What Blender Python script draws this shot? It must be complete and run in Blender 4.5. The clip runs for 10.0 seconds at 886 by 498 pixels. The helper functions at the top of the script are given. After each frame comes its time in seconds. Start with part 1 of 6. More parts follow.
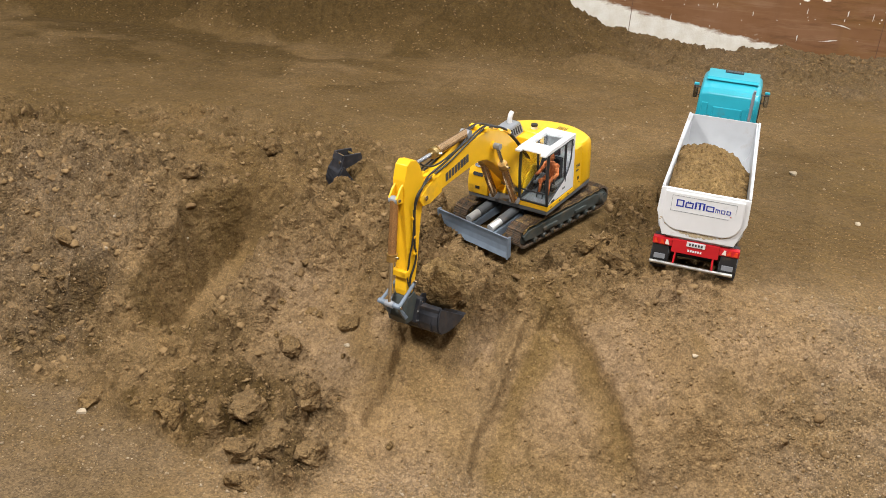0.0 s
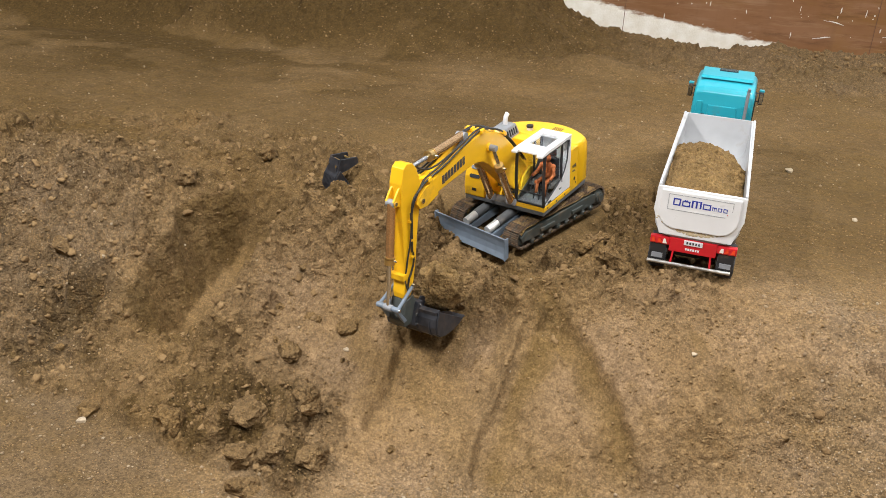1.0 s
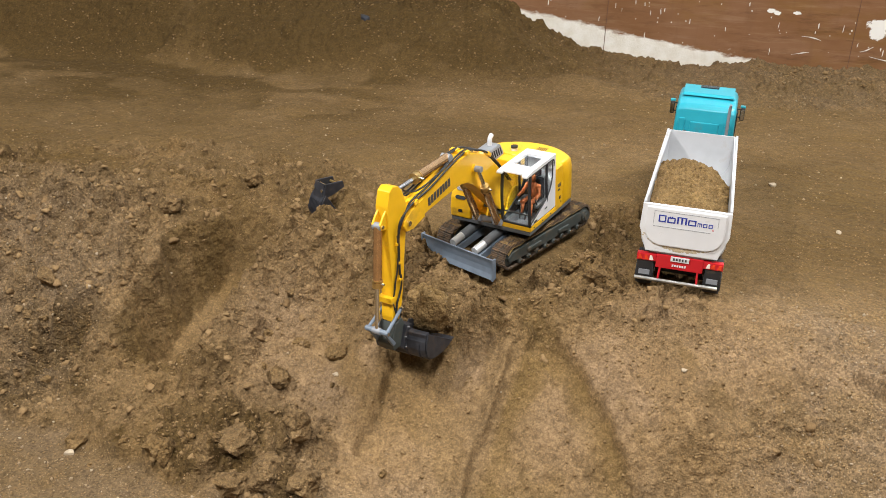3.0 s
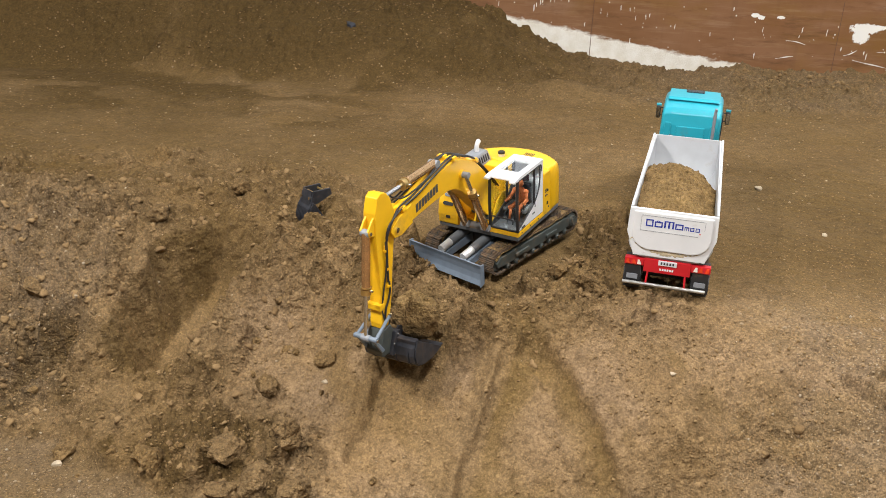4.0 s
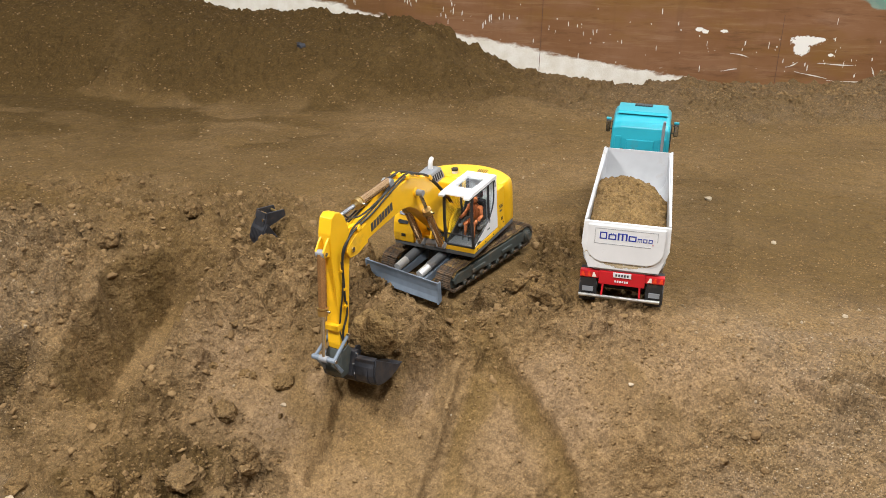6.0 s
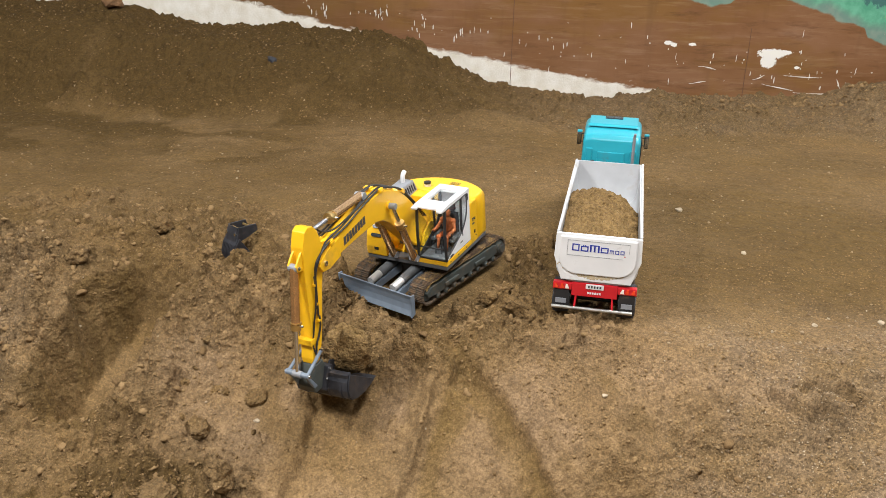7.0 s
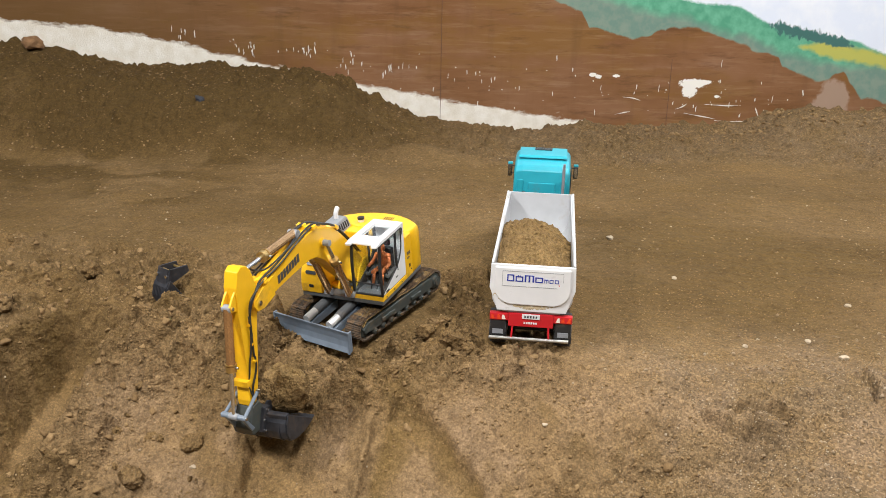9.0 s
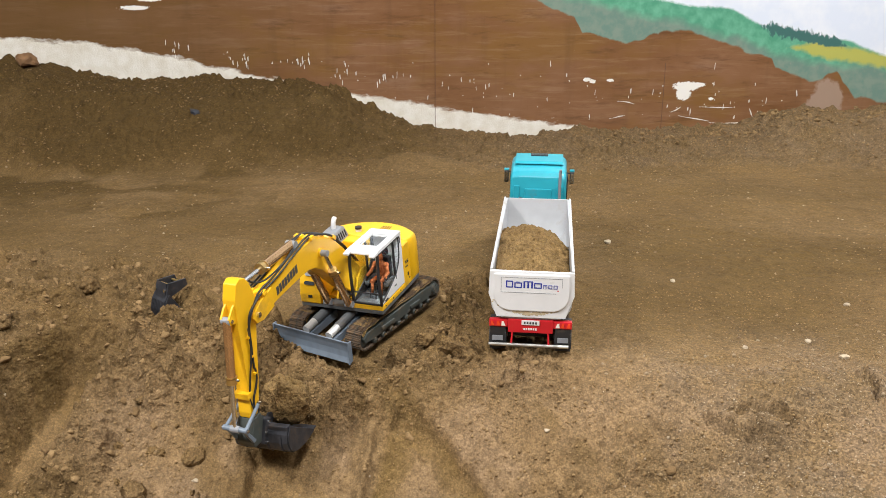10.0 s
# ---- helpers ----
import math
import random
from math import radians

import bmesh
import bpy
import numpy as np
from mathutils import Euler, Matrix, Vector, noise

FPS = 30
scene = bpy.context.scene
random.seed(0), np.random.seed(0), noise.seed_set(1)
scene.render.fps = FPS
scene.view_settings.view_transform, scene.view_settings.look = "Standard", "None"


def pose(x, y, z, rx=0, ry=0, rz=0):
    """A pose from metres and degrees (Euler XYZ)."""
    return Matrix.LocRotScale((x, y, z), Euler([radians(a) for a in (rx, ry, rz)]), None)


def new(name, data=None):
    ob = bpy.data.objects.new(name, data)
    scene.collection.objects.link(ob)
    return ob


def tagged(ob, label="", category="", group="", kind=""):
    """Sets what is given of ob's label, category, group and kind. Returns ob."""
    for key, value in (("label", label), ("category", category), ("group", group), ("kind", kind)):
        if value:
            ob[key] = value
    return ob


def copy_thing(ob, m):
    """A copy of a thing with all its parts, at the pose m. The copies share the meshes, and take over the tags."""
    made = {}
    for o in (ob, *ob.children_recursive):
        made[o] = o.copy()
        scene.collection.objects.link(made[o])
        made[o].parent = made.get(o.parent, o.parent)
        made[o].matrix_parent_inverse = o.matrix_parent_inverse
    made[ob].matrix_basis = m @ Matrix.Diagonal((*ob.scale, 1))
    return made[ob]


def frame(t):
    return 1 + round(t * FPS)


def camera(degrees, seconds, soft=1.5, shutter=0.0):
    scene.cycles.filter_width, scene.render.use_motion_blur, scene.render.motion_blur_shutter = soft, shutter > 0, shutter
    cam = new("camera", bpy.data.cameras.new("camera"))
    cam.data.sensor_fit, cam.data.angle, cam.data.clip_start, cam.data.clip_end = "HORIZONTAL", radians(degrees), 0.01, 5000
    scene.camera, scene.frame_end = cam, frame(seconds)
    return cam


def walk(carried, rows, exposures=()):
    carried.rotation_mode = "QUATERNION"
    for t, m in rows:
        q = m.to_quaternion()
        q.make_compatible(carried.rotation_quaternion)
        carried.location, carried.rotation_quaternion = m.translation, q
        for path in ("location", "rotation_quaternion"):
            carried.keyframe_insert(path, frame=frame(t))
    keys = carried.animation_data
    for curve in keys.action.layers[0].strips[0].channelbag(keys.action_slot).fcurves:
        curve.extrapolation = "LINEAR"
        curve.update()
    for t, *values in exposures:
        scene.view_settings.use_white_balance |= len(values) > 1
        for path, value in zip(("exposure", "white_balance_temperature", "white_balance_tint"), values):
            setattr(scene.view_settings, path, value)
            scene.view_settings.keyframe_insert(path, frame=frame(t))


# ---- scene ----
cam = camera(51.6, 10.0, soft=0.55)
walk(cam, [
    (0, pose(0, 0, 0.87, 64.21, -3.60, 12.62)),
    (0.5, pose(0, 0, 0.87, 64.31, -3.17, 12.36)),
    (1, pose(0, 0, 0.87, 64.40, -2.82, 12.08)),
    (1.5, pose(0, 0, 0.87, 64.47, -2.54, 11.80)),
    (2, pose(0, 0, 0.87, 64.69, -2.31, 11.51)),
    (2.5, pose(0, 0, 0.87, 65.37, -2.05, 11.19)),
    (4, pose(0, 0, 0.87, 66.23, -1.74, 9.90)),
    (4.5, pose(0, 0, 0.87, 66.56, -1.56, 9.49)),
    (5, pose(0, 0, 0.87, 66.85, -1.38, 9.12)),
    (5.5, pose(0, 0, 0.87, 67.20, -1.20, 7.81)),
    (7, pose(0, 0, 0.87, 68.28, -1.49, 4.99)),
    (7.5, pose(0, 0, 0.87, 69.19, -1.22, 3.43)),
    (8, pose(0, 0, 0.87, 69.59, -1.41, 1.67)),
    (8.5, pose(0, 0, 0.87, 69.88, -1.39, 1.03)),
    (9, pose(0, 0, 0.87, 70.51, -1.14, 0.53)),
    (9.5, pose(0, 0, 0.87, 70.81, -0.69, 0.22)),
    (10, pose(0, 0, 0.87, 71.00, 0.00, 0.00)),
])

# ---- light: an indoor hall lit by unseen ceiling panels ----
world = bpy.data.worlds.new("world")
scene.world = world
world.use_nodes = True
world.node_tree.nodes["Background"].inputs[0].default_value = (0.85, 0.9, 1.0, 1)
world.node_tree.nodes["Background"].inputs[1].default_value = 0.02
scene.view_settings.exposure = 0.0
# the left panel is the key light, the others are added as fill
PANELS = [(-2.8, 0.2, 275), (0.0, -1.3, 186), (1.0, 1.7, 104), (2.3, 2.8, 104), (1.8, -2.6, 40)]
PANEL_W = 0.6
PANEL_COLOR = (1.0, 0.99, 0.972)
HALL_H = 3.6


# ---- small toolbox ----
def mat(name, color, rough=0.6, metal=0.0, var=0.12, scale=60.0, bump=0.1, bump_scale=400.0, dirt=0.0, dirt_color=(0.16, 0.1, 0.05), spec=0.5):
    """Painted or metal surface with two scales of variation, fine bump and optional soil dust."""
    m = bpy.data.materials.new(name)
    m.use_nodes = True
    nt = m.node_tree
    b = nt.nodes["Principled BSDF"]
    tc = nt.nodes.new("ShaderNodeTexCoord")
    n1 = nt.nodes.new("ShaderNodeTexNoise")
    n1.inputs["Scale"].default_value, n1.inputs["Detail"].default_value = scale, 6
    n2 = nt.nodes.new("ShaderNodeTexNoise")
    n2.inputs["Scale"].default_value, n2.inputs["Detail"].default_value = bump_scale, 4
    nt.links.new(tc.outputs["Object"], n1.inputs["Vector"])
    nt.links.new(tc.outputs["Object"], n2.inputs["Vector"])
    ramp = nt.nodes.new("ShaderNodeMapRange")
    ramp.inputs["From Min"].default_value, ramp.inputs["From Max"].default_value = 0.3, 0.7
    ramp.inputs["To Min"].default_value, ramp.inputs["To Max"].default_value = 1 - var, 1 + var * 0.5
    nt.links.new(n1.outputs["Fac"], ramp.inputs["Value"])
    mul = nt.nodes.new("ShaderNodeMix")
    mul.data_type, mul.blend_type = "RGBA", "MULTIPLY"
    mul.inputs["Factor"].default_value = 1.0
    mul.inputs["A"].default_value = (*color, 1)
    nt.links.new(ramp.outputs[0], mul.inputs["B"])
    col = mul.outputs["Result"]
    if dirt > 0:
        n3 = nt.nodes.new("ShaderNodeTexNoise")
        n3.inputs["Scale"].default_value, n3.inputs["Detail"].default_value, n3.inputs["Roughness"].default_value = scale * 0.5, 9, 0.68
        nt.links.new(tc.outputs["Object"], n3.inputs["Vector"])
        r3 = nt.nodes.new("ShaderNodeMapRange")
        r3.inputs["From Min"].default_value, r3.inputs["From Max"].default_value = 0.62 - dirt * 0.3, 0.78 - dirt * 0.25
        r3.inputs["To Max"].default_value = min(1.0, 0.45 + dirt * 0.5)
        nt.links.new(n3.outputs["Fac"], r3.inputs["Value"])
        mx = nt.nodes.new("ShaderNodeMix")
        mx.data_type = "RGBA"
        nt.links.new(r3.outputs[0], mx.inputs["Factor"])
        nt.links.new(col, mx.inputs["A"])
        mx.inputs["B"].default_value = (*dirt_color, 1)
        col = mx.outputs["Result"]
        rr = nt.nodes.new("ShaderNodeMapRange")
        rr.inputs["To Min"].default_value, rr.inputs["To Max"].default_value = rough, 0.9
        nt.links.new(r3.outputs[0], rr.inputs["Value"])
        nt.links.new(rr.outputs[0], b.inputs["Roughness"])
    else:
        b.inputs["Roughness"].default_value = rough
    nt.links.new(col, b.inputs["Base Color"])
    b.inputs["Metallic"].default_value = metal
    b.inputs["Specular IOR Level"].default_value = spec
    bp = nt.nodes.new("ShaderNodeBump")
    bp.inputs["Strength"].default_value, bp.inputs["Distance"].default_value = bump, 0.001
    nt.links.new(n2.outputs["Fac"], bp.inputs["Height"])
    nt.links.new(bp.outputs[0], b.inputs["Normal"])
    return m


def empty(name, m, parent=None):
    ob = new(name)
    ob.empty_display_size = 0.02
    if parent:
        ob.parent = parent
    ob.matrix_basis = m
    return ob


def part(name, bm, material, parent=None, label="", m=None, smooth=False):
    """Links a bmesh as one mesh object, under a thing or a part."""
    me = bpy.data.meshes.new(name)
    bm.normal_update()
    bm.to_mesh(me)
    bm.free()
    me.materials.append(material)
    if smooth:
        me.polygons.foreach_set("use_smooth", [True] * len(me.polygons))
    ob = new(name, me)
    if parent:
        ob.parent = parent
    if m:
        ob.matrix_basis = m
    if label:
        tagged(ob, label)
    return ob


def box(bm, x0, x1, y0, y1, z0, z1, bevel=0.0, m=None):
    r = bmesh.ops.create_cube(bm, size=1)
    vs = r["verts"]
    for v in vs:
        v.co = Vector((x0 + (v.co.x + 0.5) * (x1 - x0), y0 + (v.co.y + 0.5) * (y1 - y0), z0 + (v.co.z + 0.5) * (z1 - z0)))
    es = list({e for v in vs for e in v.link_edges})
    if bevel > 0:
        r = bmesh.ops.bevel(bm, geom=es, offset=bevel, segments=2, affect="EDGES", profile=0.6)
        vs = list({v for v in r["verts"]} | {v for v in vs if v.is_valid})
    if m:
        bmesh.ops.transform(bm, matrix=m, verts=[v for v in vs if v.is_valid])
    return bm


def tube(bm, a, b, r0, r1=None, seg=12):
    """A rod from a to b."""
    a, b = Vector(a), Vector(b)
    d = b - a
    q = d.to_track_quat("Z", "Y").to_matrix().to_4x4()
    bmesh.ops.create_cone(bm, cap_ends=True, segments=seg, radius1=r0, radius2=r0 if r1 is None else r1, depth=d.length,
                          matrix=Matrix.Translation((a + b) / 2) @ q)
    return bm


def extrude(bm, pts, lo, hi, axis="y", bevel=0.0):
    """A plate with a 2D outline, from lo to hi along an axis. Outline pairs are (x, z) for y, (y, z) for x, (x, y) for z."""
    def put(p, h):
        return {"y": (p[0], h, p[1]), "x": (h, p[0], p[1]), "z": (p[0], p[1], h)}[axis]
    va = [bm.verts.new(put(p, lo)) for p in pts]
    vb = [bm.verts.new(put(p, hi)) for p in pts]
    fs = [bm.faces.new(va), bm.faces.new(vb[::-1])]
    n = len(pts)
    for i in range(n):
        fs.append(bm.faces.new((va[i], vb[i], vb[(i + 1) % n], va[(i + 1) % n])))
    bmesh.ops.recalc_face_normals(bm, faces=fs)
    if bevel > 0:
        es = list({e for f in fs for e in f.edges})
        bmesh.ops.bevel(bm, geom=es, offset=bevel, segments=2, affect="EDGES", profile=0.6)
    return bm


def hose(name, pts, r, material, parent, label=""):
    """A bent tube through points, as a mesh."""
    P = [Vector(p) for p in pts]
    fine = []
    for i in range(len(P) - 1):
        p0, p1, p2, p3 = P[max(i - 1, 0)], P[i], P[i + 1], P[min(i + 2, len(P) - 1)]
        for k in range(6):
            t = k / 6
            fine.append(0.5 * (2 * p1 + (p2 - p0) * t + (2 * p0 - 5 * p1 + 4 * p2 - p3) * t * t + (3 * p1 - p0 - 3 * p2 + p3) * t ** 3))
    fine.append(P[-1])
    bm = bmesh.new()
    rings = []
    for i, p in enumerate(fine):
        d = (fine[min(i + 1, len(fine) - 1)] - fine[max(i - 1, 0)]).normalized()
        u = d.orthogonal().normalized() if not rings else (u - d * u.dot(d)).normalized()
        w = d.cross(u)
        rings.append([bm.verts.new(p + r * (u * math.cos(a) + w * math.sin(a))) for a in [k * math.tau / 7 for k in range(7)]])
    for a, b in zip(rings, rings[1:]):
        for k in range(7):
            bm.faces.new((a[k], a[(k + 1) % 7], b[(k + 1) % 7], b[k]))
    bm.faces.new(rings[0][::-1])
    bm.faces.new(rings[-1])
    return part(name, bm, material, parent, label, smooth=True)


# ---- noise on arrays, for the ground ----
def lattice(ix, iy, seed):
    n = (ix.astype(np.int64) * 374761393 + iy.astype(np.int64) * 668265263 + seed * 974711) & 0x7FFFFFFF
    n = ((n ^ (n >> 13)) * 1274126177) & 0x7FFFFFFF
    return ((n ^ (n >> 16)) & 0xFFFF) / 65535.0


def vnoise(x, y, seed):
    ix, iy = np.floor(x), np.floor(y)
    fx, fy = x - ix, y - iy
    fx, fy = fx * fx * fx * (fx * (fx * 6 - 15) + 10), fy * fy * fy * (fy * (fy * 6 - 15) + 10)
    a, b = lattice(ix, iy, seed), lattice(ix + 1, iy, seed)
    c, d = lattice(ix, iy + 1, seed), lattice(ix + 1, iy + 1, seed)
    return (a * (1 - fx) + b * fx) * (1 - fy) + (c * (1 - fx) + d * fx) * fy - 0.5


def fbm(x, y, seed, size, octaves=4, gain=0.5):
    out, amp = 0, 1.0
    for k in range(octaves):
        ang = 0.6 * k + seed
        u, v = x * math.cos(ang) - y * math.sin(ang), x * math.sin(ang) + y * math.cos(ang)
        out = out + amp * vnoise(u / size, v / size, seed + k)
        amp, size = amp * gain, size / 2.03
    return out


def cells(x, y, seed, size, warp=0.35):
    """Irregular rounded lumps, 0 between them to 1 on top."""
    u, v = x / size + warp * fbm(x, y, seed + 5, size * 0.9, 3, 0.6), y / size + warp * fbm(x, y, seed + 9, size * 0.9, 3, 0.6)
    iu, iv = np.floor(u), np.floor(v)
    out = np.zeros_like(u)
    for dx in (-1, 0, 1):
        for dy in (-1, 0, 1):
            cx, cy = iu + dx, iv + dy
            px, py = cx + 0.15 + 0.7 * lattice(cx, cy, seed), cy + 0.15 + 0.7 * lattice(cx, cy, seed + 1)
            k = lattice(cx, cy, seed + 2)
            rr = 0.16 + 0.42 * k * k
            d2 = ((u - px) ** 2 + (v - py) ** 2) / (rr * rr)
            out = np.maximum(out, np.clip(1 - d2, 0, 1) ** 0.6 * rr * (k > 0.2))
    return out


def step(a, b, v):
    t = np.clip((v - a) / (b - a), 0, 1)
    return t * t * (3 - 2 * t)


def bump_at(x, y, cx, cy, rx, ry, turn=0.0):
    """A smooth hill of height 1."""
    c, s = math.cos(radians(turn)), math.sin(radians(turn))
    u, v = ((x - cx) * c + (y - cy) * s) / rx, (-(x - cx) * s + (y - cy) * c) / ry
    return np.exp(-(u * u + v * v))


NOTCH_RIM = ((1.5, -1.03), (1.61, -1.04), (1.666, -1.045), (1.746, -1.005), (1.807, -0.95), (1.914, -0.885), (1.97, -0.86))
NOTCH_BASE = ((1.5, -0.965), (1.633, -0.955), (1.72, -0.945), (1.805, -0.905), (1.9, -0.86), (1.97, -0.83))
TROUGH_LEFT = ((1.36, -0.455), (1.419, -0.441), (1.513, -0.413), (1.611, -0.392), (1.72, -0.37))
TROUGH_RIGHT = ((1.40, -0.20), (1.468, -0.182), (1.528, -0.167), (1.60, -0.150), (1.72, -0.125))
MOUND_EDGE = ((1.42, 0.15), (1.50, 0.105), (1.565, 0.062), (1.613, 0.02), (1.683, -0.046), (1.72, -0.06))
LEDGE = ((-0.46, 1.415), (-0.40, 1.42), (-0.355, 1.412), (-0.28, 1.40), (-0.22, 1.385), (-0.15, 1.36))
FAN = ((-1.7, 1.56), (-1.247, 1.479), (-1.097, 1.43), (-0.881, 1.356), (-0.777, 1.335), (-0.56, 1.28), (-0.42, 1.24))
HEAP_CRACK = ((-1.34, 1.55), (-1.284, 1.576), (-1.229, 1.602), (-1.15, 1.617), (-1.09, 1.64))
WALL_Y = 4.1
LOW = -0.30
SOIL = ((-4, 0.33), (-1.94, 0.34), (-1.72, 0.34), (-1.6, 0.275), (-0.97, 0.262), (-0.48, 0.235), (-0.35, 0.13), (-0.06, 0.045), (0.3, 0.01), (0.55, 0.03), (0.98, 0.03), (1.32, 0.06), (1.48, 0.125), (2, 0.14), (4, 0.16))
EDGE = ((-4, 2.05), (-1.5, 1.98), (-1.1, 1.9), (-0.64, 1.83), (-0.28, 1.74), (-0.12, 1.70), (0.2, 1.73), (0.4, 1.72), (0.7, 1.70), (4, 1.6))
TOE = ((-4, 1.6), (-1.5, 1.58), (-1.12, 1.50), (-0.93, 1.39), (-0.74, 1.34), (-0.34, 1.38), (0.1, 1.40), (0.5, 1.30), (0.8, 1.0), (4, 0.6))


def ground_parts(x, y):
    """Height of the soil, and how loose, damp or painted as shaded, and gravelly it is, at arrays x, y."""
    wob = fbm(x, y, 11, 0.35, 3)
    edge = np.interp(x, *zip(*EDGE)) + 0.05 * wob
    toe = np.interp(x, *zip(*TOE)) + 0.06 * fbm(x, y, 15, 0.25, 3)
    s = np.clip((edge - y) / np.maximum(edge - toe, 0.1), 0, 1)
    low = np.interp(x, (-4, 0.3, 0.7, 1.5, 4), (LOW, LOW, -0.22, -0.18, -0.18))
    fall = low * (0.72 * s + 0.28 * s * s * (3 - 2 * s))
    z = fall
    slope = step(0.03, 0.2, s) * step(1.0, 0.88, s)
    left = step(-0.35, -0.75, x)
    # heap on the left with its rough crest
    z = z + 0.075 * bump_at(x, y, -1.35, 1.92, 0.42, 0.2, 8) + 0.03 * bump_at(x, y, -0.85, 2.0, 0.3, 0.12, -12) + 0.02 * bump_at(x, y, -0.5, 1.9, 0.15, 0.08, -10) + 0.065 * bump_at(x, y, -0.605, 2.075, 0.032, 0.035, 0)
    # dug-out notch in the heap
    rim = np.interp(y, *zip(*NOTCH_RIM)) + 0.045 * fbm(x * 0.5, y, 21, 0.09, 4, 0.6)
    base = np.interp(y, *zip(*NOTCH_BASE)) + 0.02 * fbm(x, y, 22, 0.1, 2)
    wall_u = (x - rim) / np.maximum(base - rim, 0.02)
    notch_len = step(1.97, 1.86, y) * step(1.50, 1.70, y)
    notch = np.clip(0.55 * np.clip(wall_u, 0, 1) + 0.45 * step(0, 1, wall_u), 0, 1) * (1 - step(0.0, 1.0, (x - base - 0.02) / 0.17)) * notch_len
    notch_wall = step(-0.05, 0.1, wall_u) * step(1.15, 0.95, wall_u) * notch_len
    z = z - 0.17 * notch + 0.06 * notch_wall * fbm(x * 1.2, y * 2.4, 24, 0.12, 5, 0.66)
    z = z + 0.018 * step(0.02, -0.03, x - rim) * step(-0.22, -0.05, x - rim) * notch_len
    z = z - 0.036 * bump_at(x, y, -0.23, 1.81, 0.11, 0.07, -35) + 0.035 * bump_at(x, y, -0.44, 1.89, 0.05, 0.06, -20) - 0.02 * bump_at(x, y, -0.27, 1.9, 0.09, 0.06, -35) - 0.018 * bump_at(x, y, -0.12, 1.93, 0.06, 0.2, -35)
    # scooped trough under the machine's arm, a rib beside it
    z = z - 0.03 * bump_at(x, y, -0.27, 1.54, 0.11, 0.15, 0)
    z = z + 0.012 * bump_at(x, y, -0.06, 1.53, 0.05, 0.16, -8) + 0.035 * bump_at(x, y, 0.2, 1.60, 0.15, 0.12, 0)
    z = z - 0.02 * bump_at(x, y, -0.56, 1.62, 0.08, 0.1, 0) + 0.035 * bump_at(x, y, -0.55, 1.40, 0.16, 0.06, 0)
    # soil bank against the back wall
    top = np.interp(x, *zip(*SOIL))
    foot = 3.42 + 0.12 * fbm(x, y, 31, 0.6, 3) - 0.1 * step(-0.6, -1.6, x)
    r = np.clip((y - foot) / (WALL_Y - foot), 0, 1)
    tall = step(0.05, 0.16, top)
    bank = tall * (step(0, 0.55, r) * 0.75 + 0.25 * r) + (1 - tall) * r
    z = z + bank * (top + 0.015 * fbm(x, y, 33, 0.12, 3) * step(0.0, 0.5, r))
    z = z + 0.10 * bump_at(x, y, -0.95, 3.55, 0.26, 0.13, 0) * (1 - 0.6 * r) + 0.05 * bump_at(x, y, -0.1, 3.52, 0.16, 0.08, 0) - 0.06 * bump_at(x, y, -2.2, 3.55, 0.25, 0.15)
    on_bank = step(0.02, 0.2, r)
    # loose, clotted soil round the machine, on the heap and on the debris fan
    rough = np.clip(left * step(2.42, 2.2, y + 0.25 * wob) * step(1.45, 1.55, y) + 1.3 * step(0.36, 0.2, x) * step(-0.75, -0.45, x) * step(2.0, 1.86, y + 0.3 * wob) * step(1.6, 1.7, y) + 0.75 * bump_at(x, y, 0.14, 1.47, 0.2, 0.05, 8) + 0.5 * bump_at(x, y, 0.4, 1.52, 0.1, 0.08, 0) + 1.4 * bump_at(x, y, 0.05, 2.12, 0.075, 0.24, -12) + 0.9 * bump_at(x, y, 0.05, 1.9, 0.09, 0.09) + 0.5 * bump_at(x, y, -0.5, 2.35, 0.3, 0.06, -10), 0, 1.2)
    fan_d = y - np.interp(x, *zip(*FAN)) + 0.05 * fbm(x, y, 58, 0.12, 3)
    toe_rough = step(-0.42, -0.50, x) * step(-1.75, -1.5, x) * step(0.0, 0.03, fan_d) * step(0.32, 0.2, fan_d)
    z = z + 0.022 * toe_rough
    rough = np.clip(np.maximum(rough, 1.2 * toe_rough) * (1 - 0.85 * notch * (1 - 0.7 * notch_wall)), 0, 1.2)
    smooth_face = bump_at(x, y, -0.55, 1.6, 0.09, 0.1, 0)
    rough = rough * (1 - 0.8 * smooth_face) * (0.6 + 0.4 * step(-0.2, 0.1, fbm(x, y, 57, 0.2, 2)))
    rough = np.maximum(rough, 0.5 * on_bank)
    # ground pressed flat under the crawler, pushed up before its blade
    along, across = -0.536 * (x + 0.18) - 0.844 * (y - 2.03), 0.844 * (x + 0.18) - 0.536 * (y - 2.03)
    pressed = step(0.215, 0.19, np.abs(along - 0.02)) * step(0.125, 0.105, np.abs(across))
    rough = rough * (1 - 0.9 * pressed)
    z = z + 0.014 * np.exp(-((along - 0.245) / 0.022) ** 2) * step(0.14, 0.1, np.abs(across))
    z = z + 0.03 * fbm(x, y, 41, 0.5, 3) * (1 - on_bank) * 0.5 + 0.008 * fbm(x, y, 43, 0.12, 4, 0.55)
    lumps = fbm(x, y, 51, 0.07, 4, 0.6)
    clods = 0.085 * cells(x, y, 101, 0.085, 0.28) * step(-0.25, 0.0, lumps) + 0.048 * cells(x, y, 111, 0.042, 0.28) + 0.026 * cells(x, y, 121, 0.02, 0.3) + 0.010 * cells(x, y, 123, 0.011, 0.4)
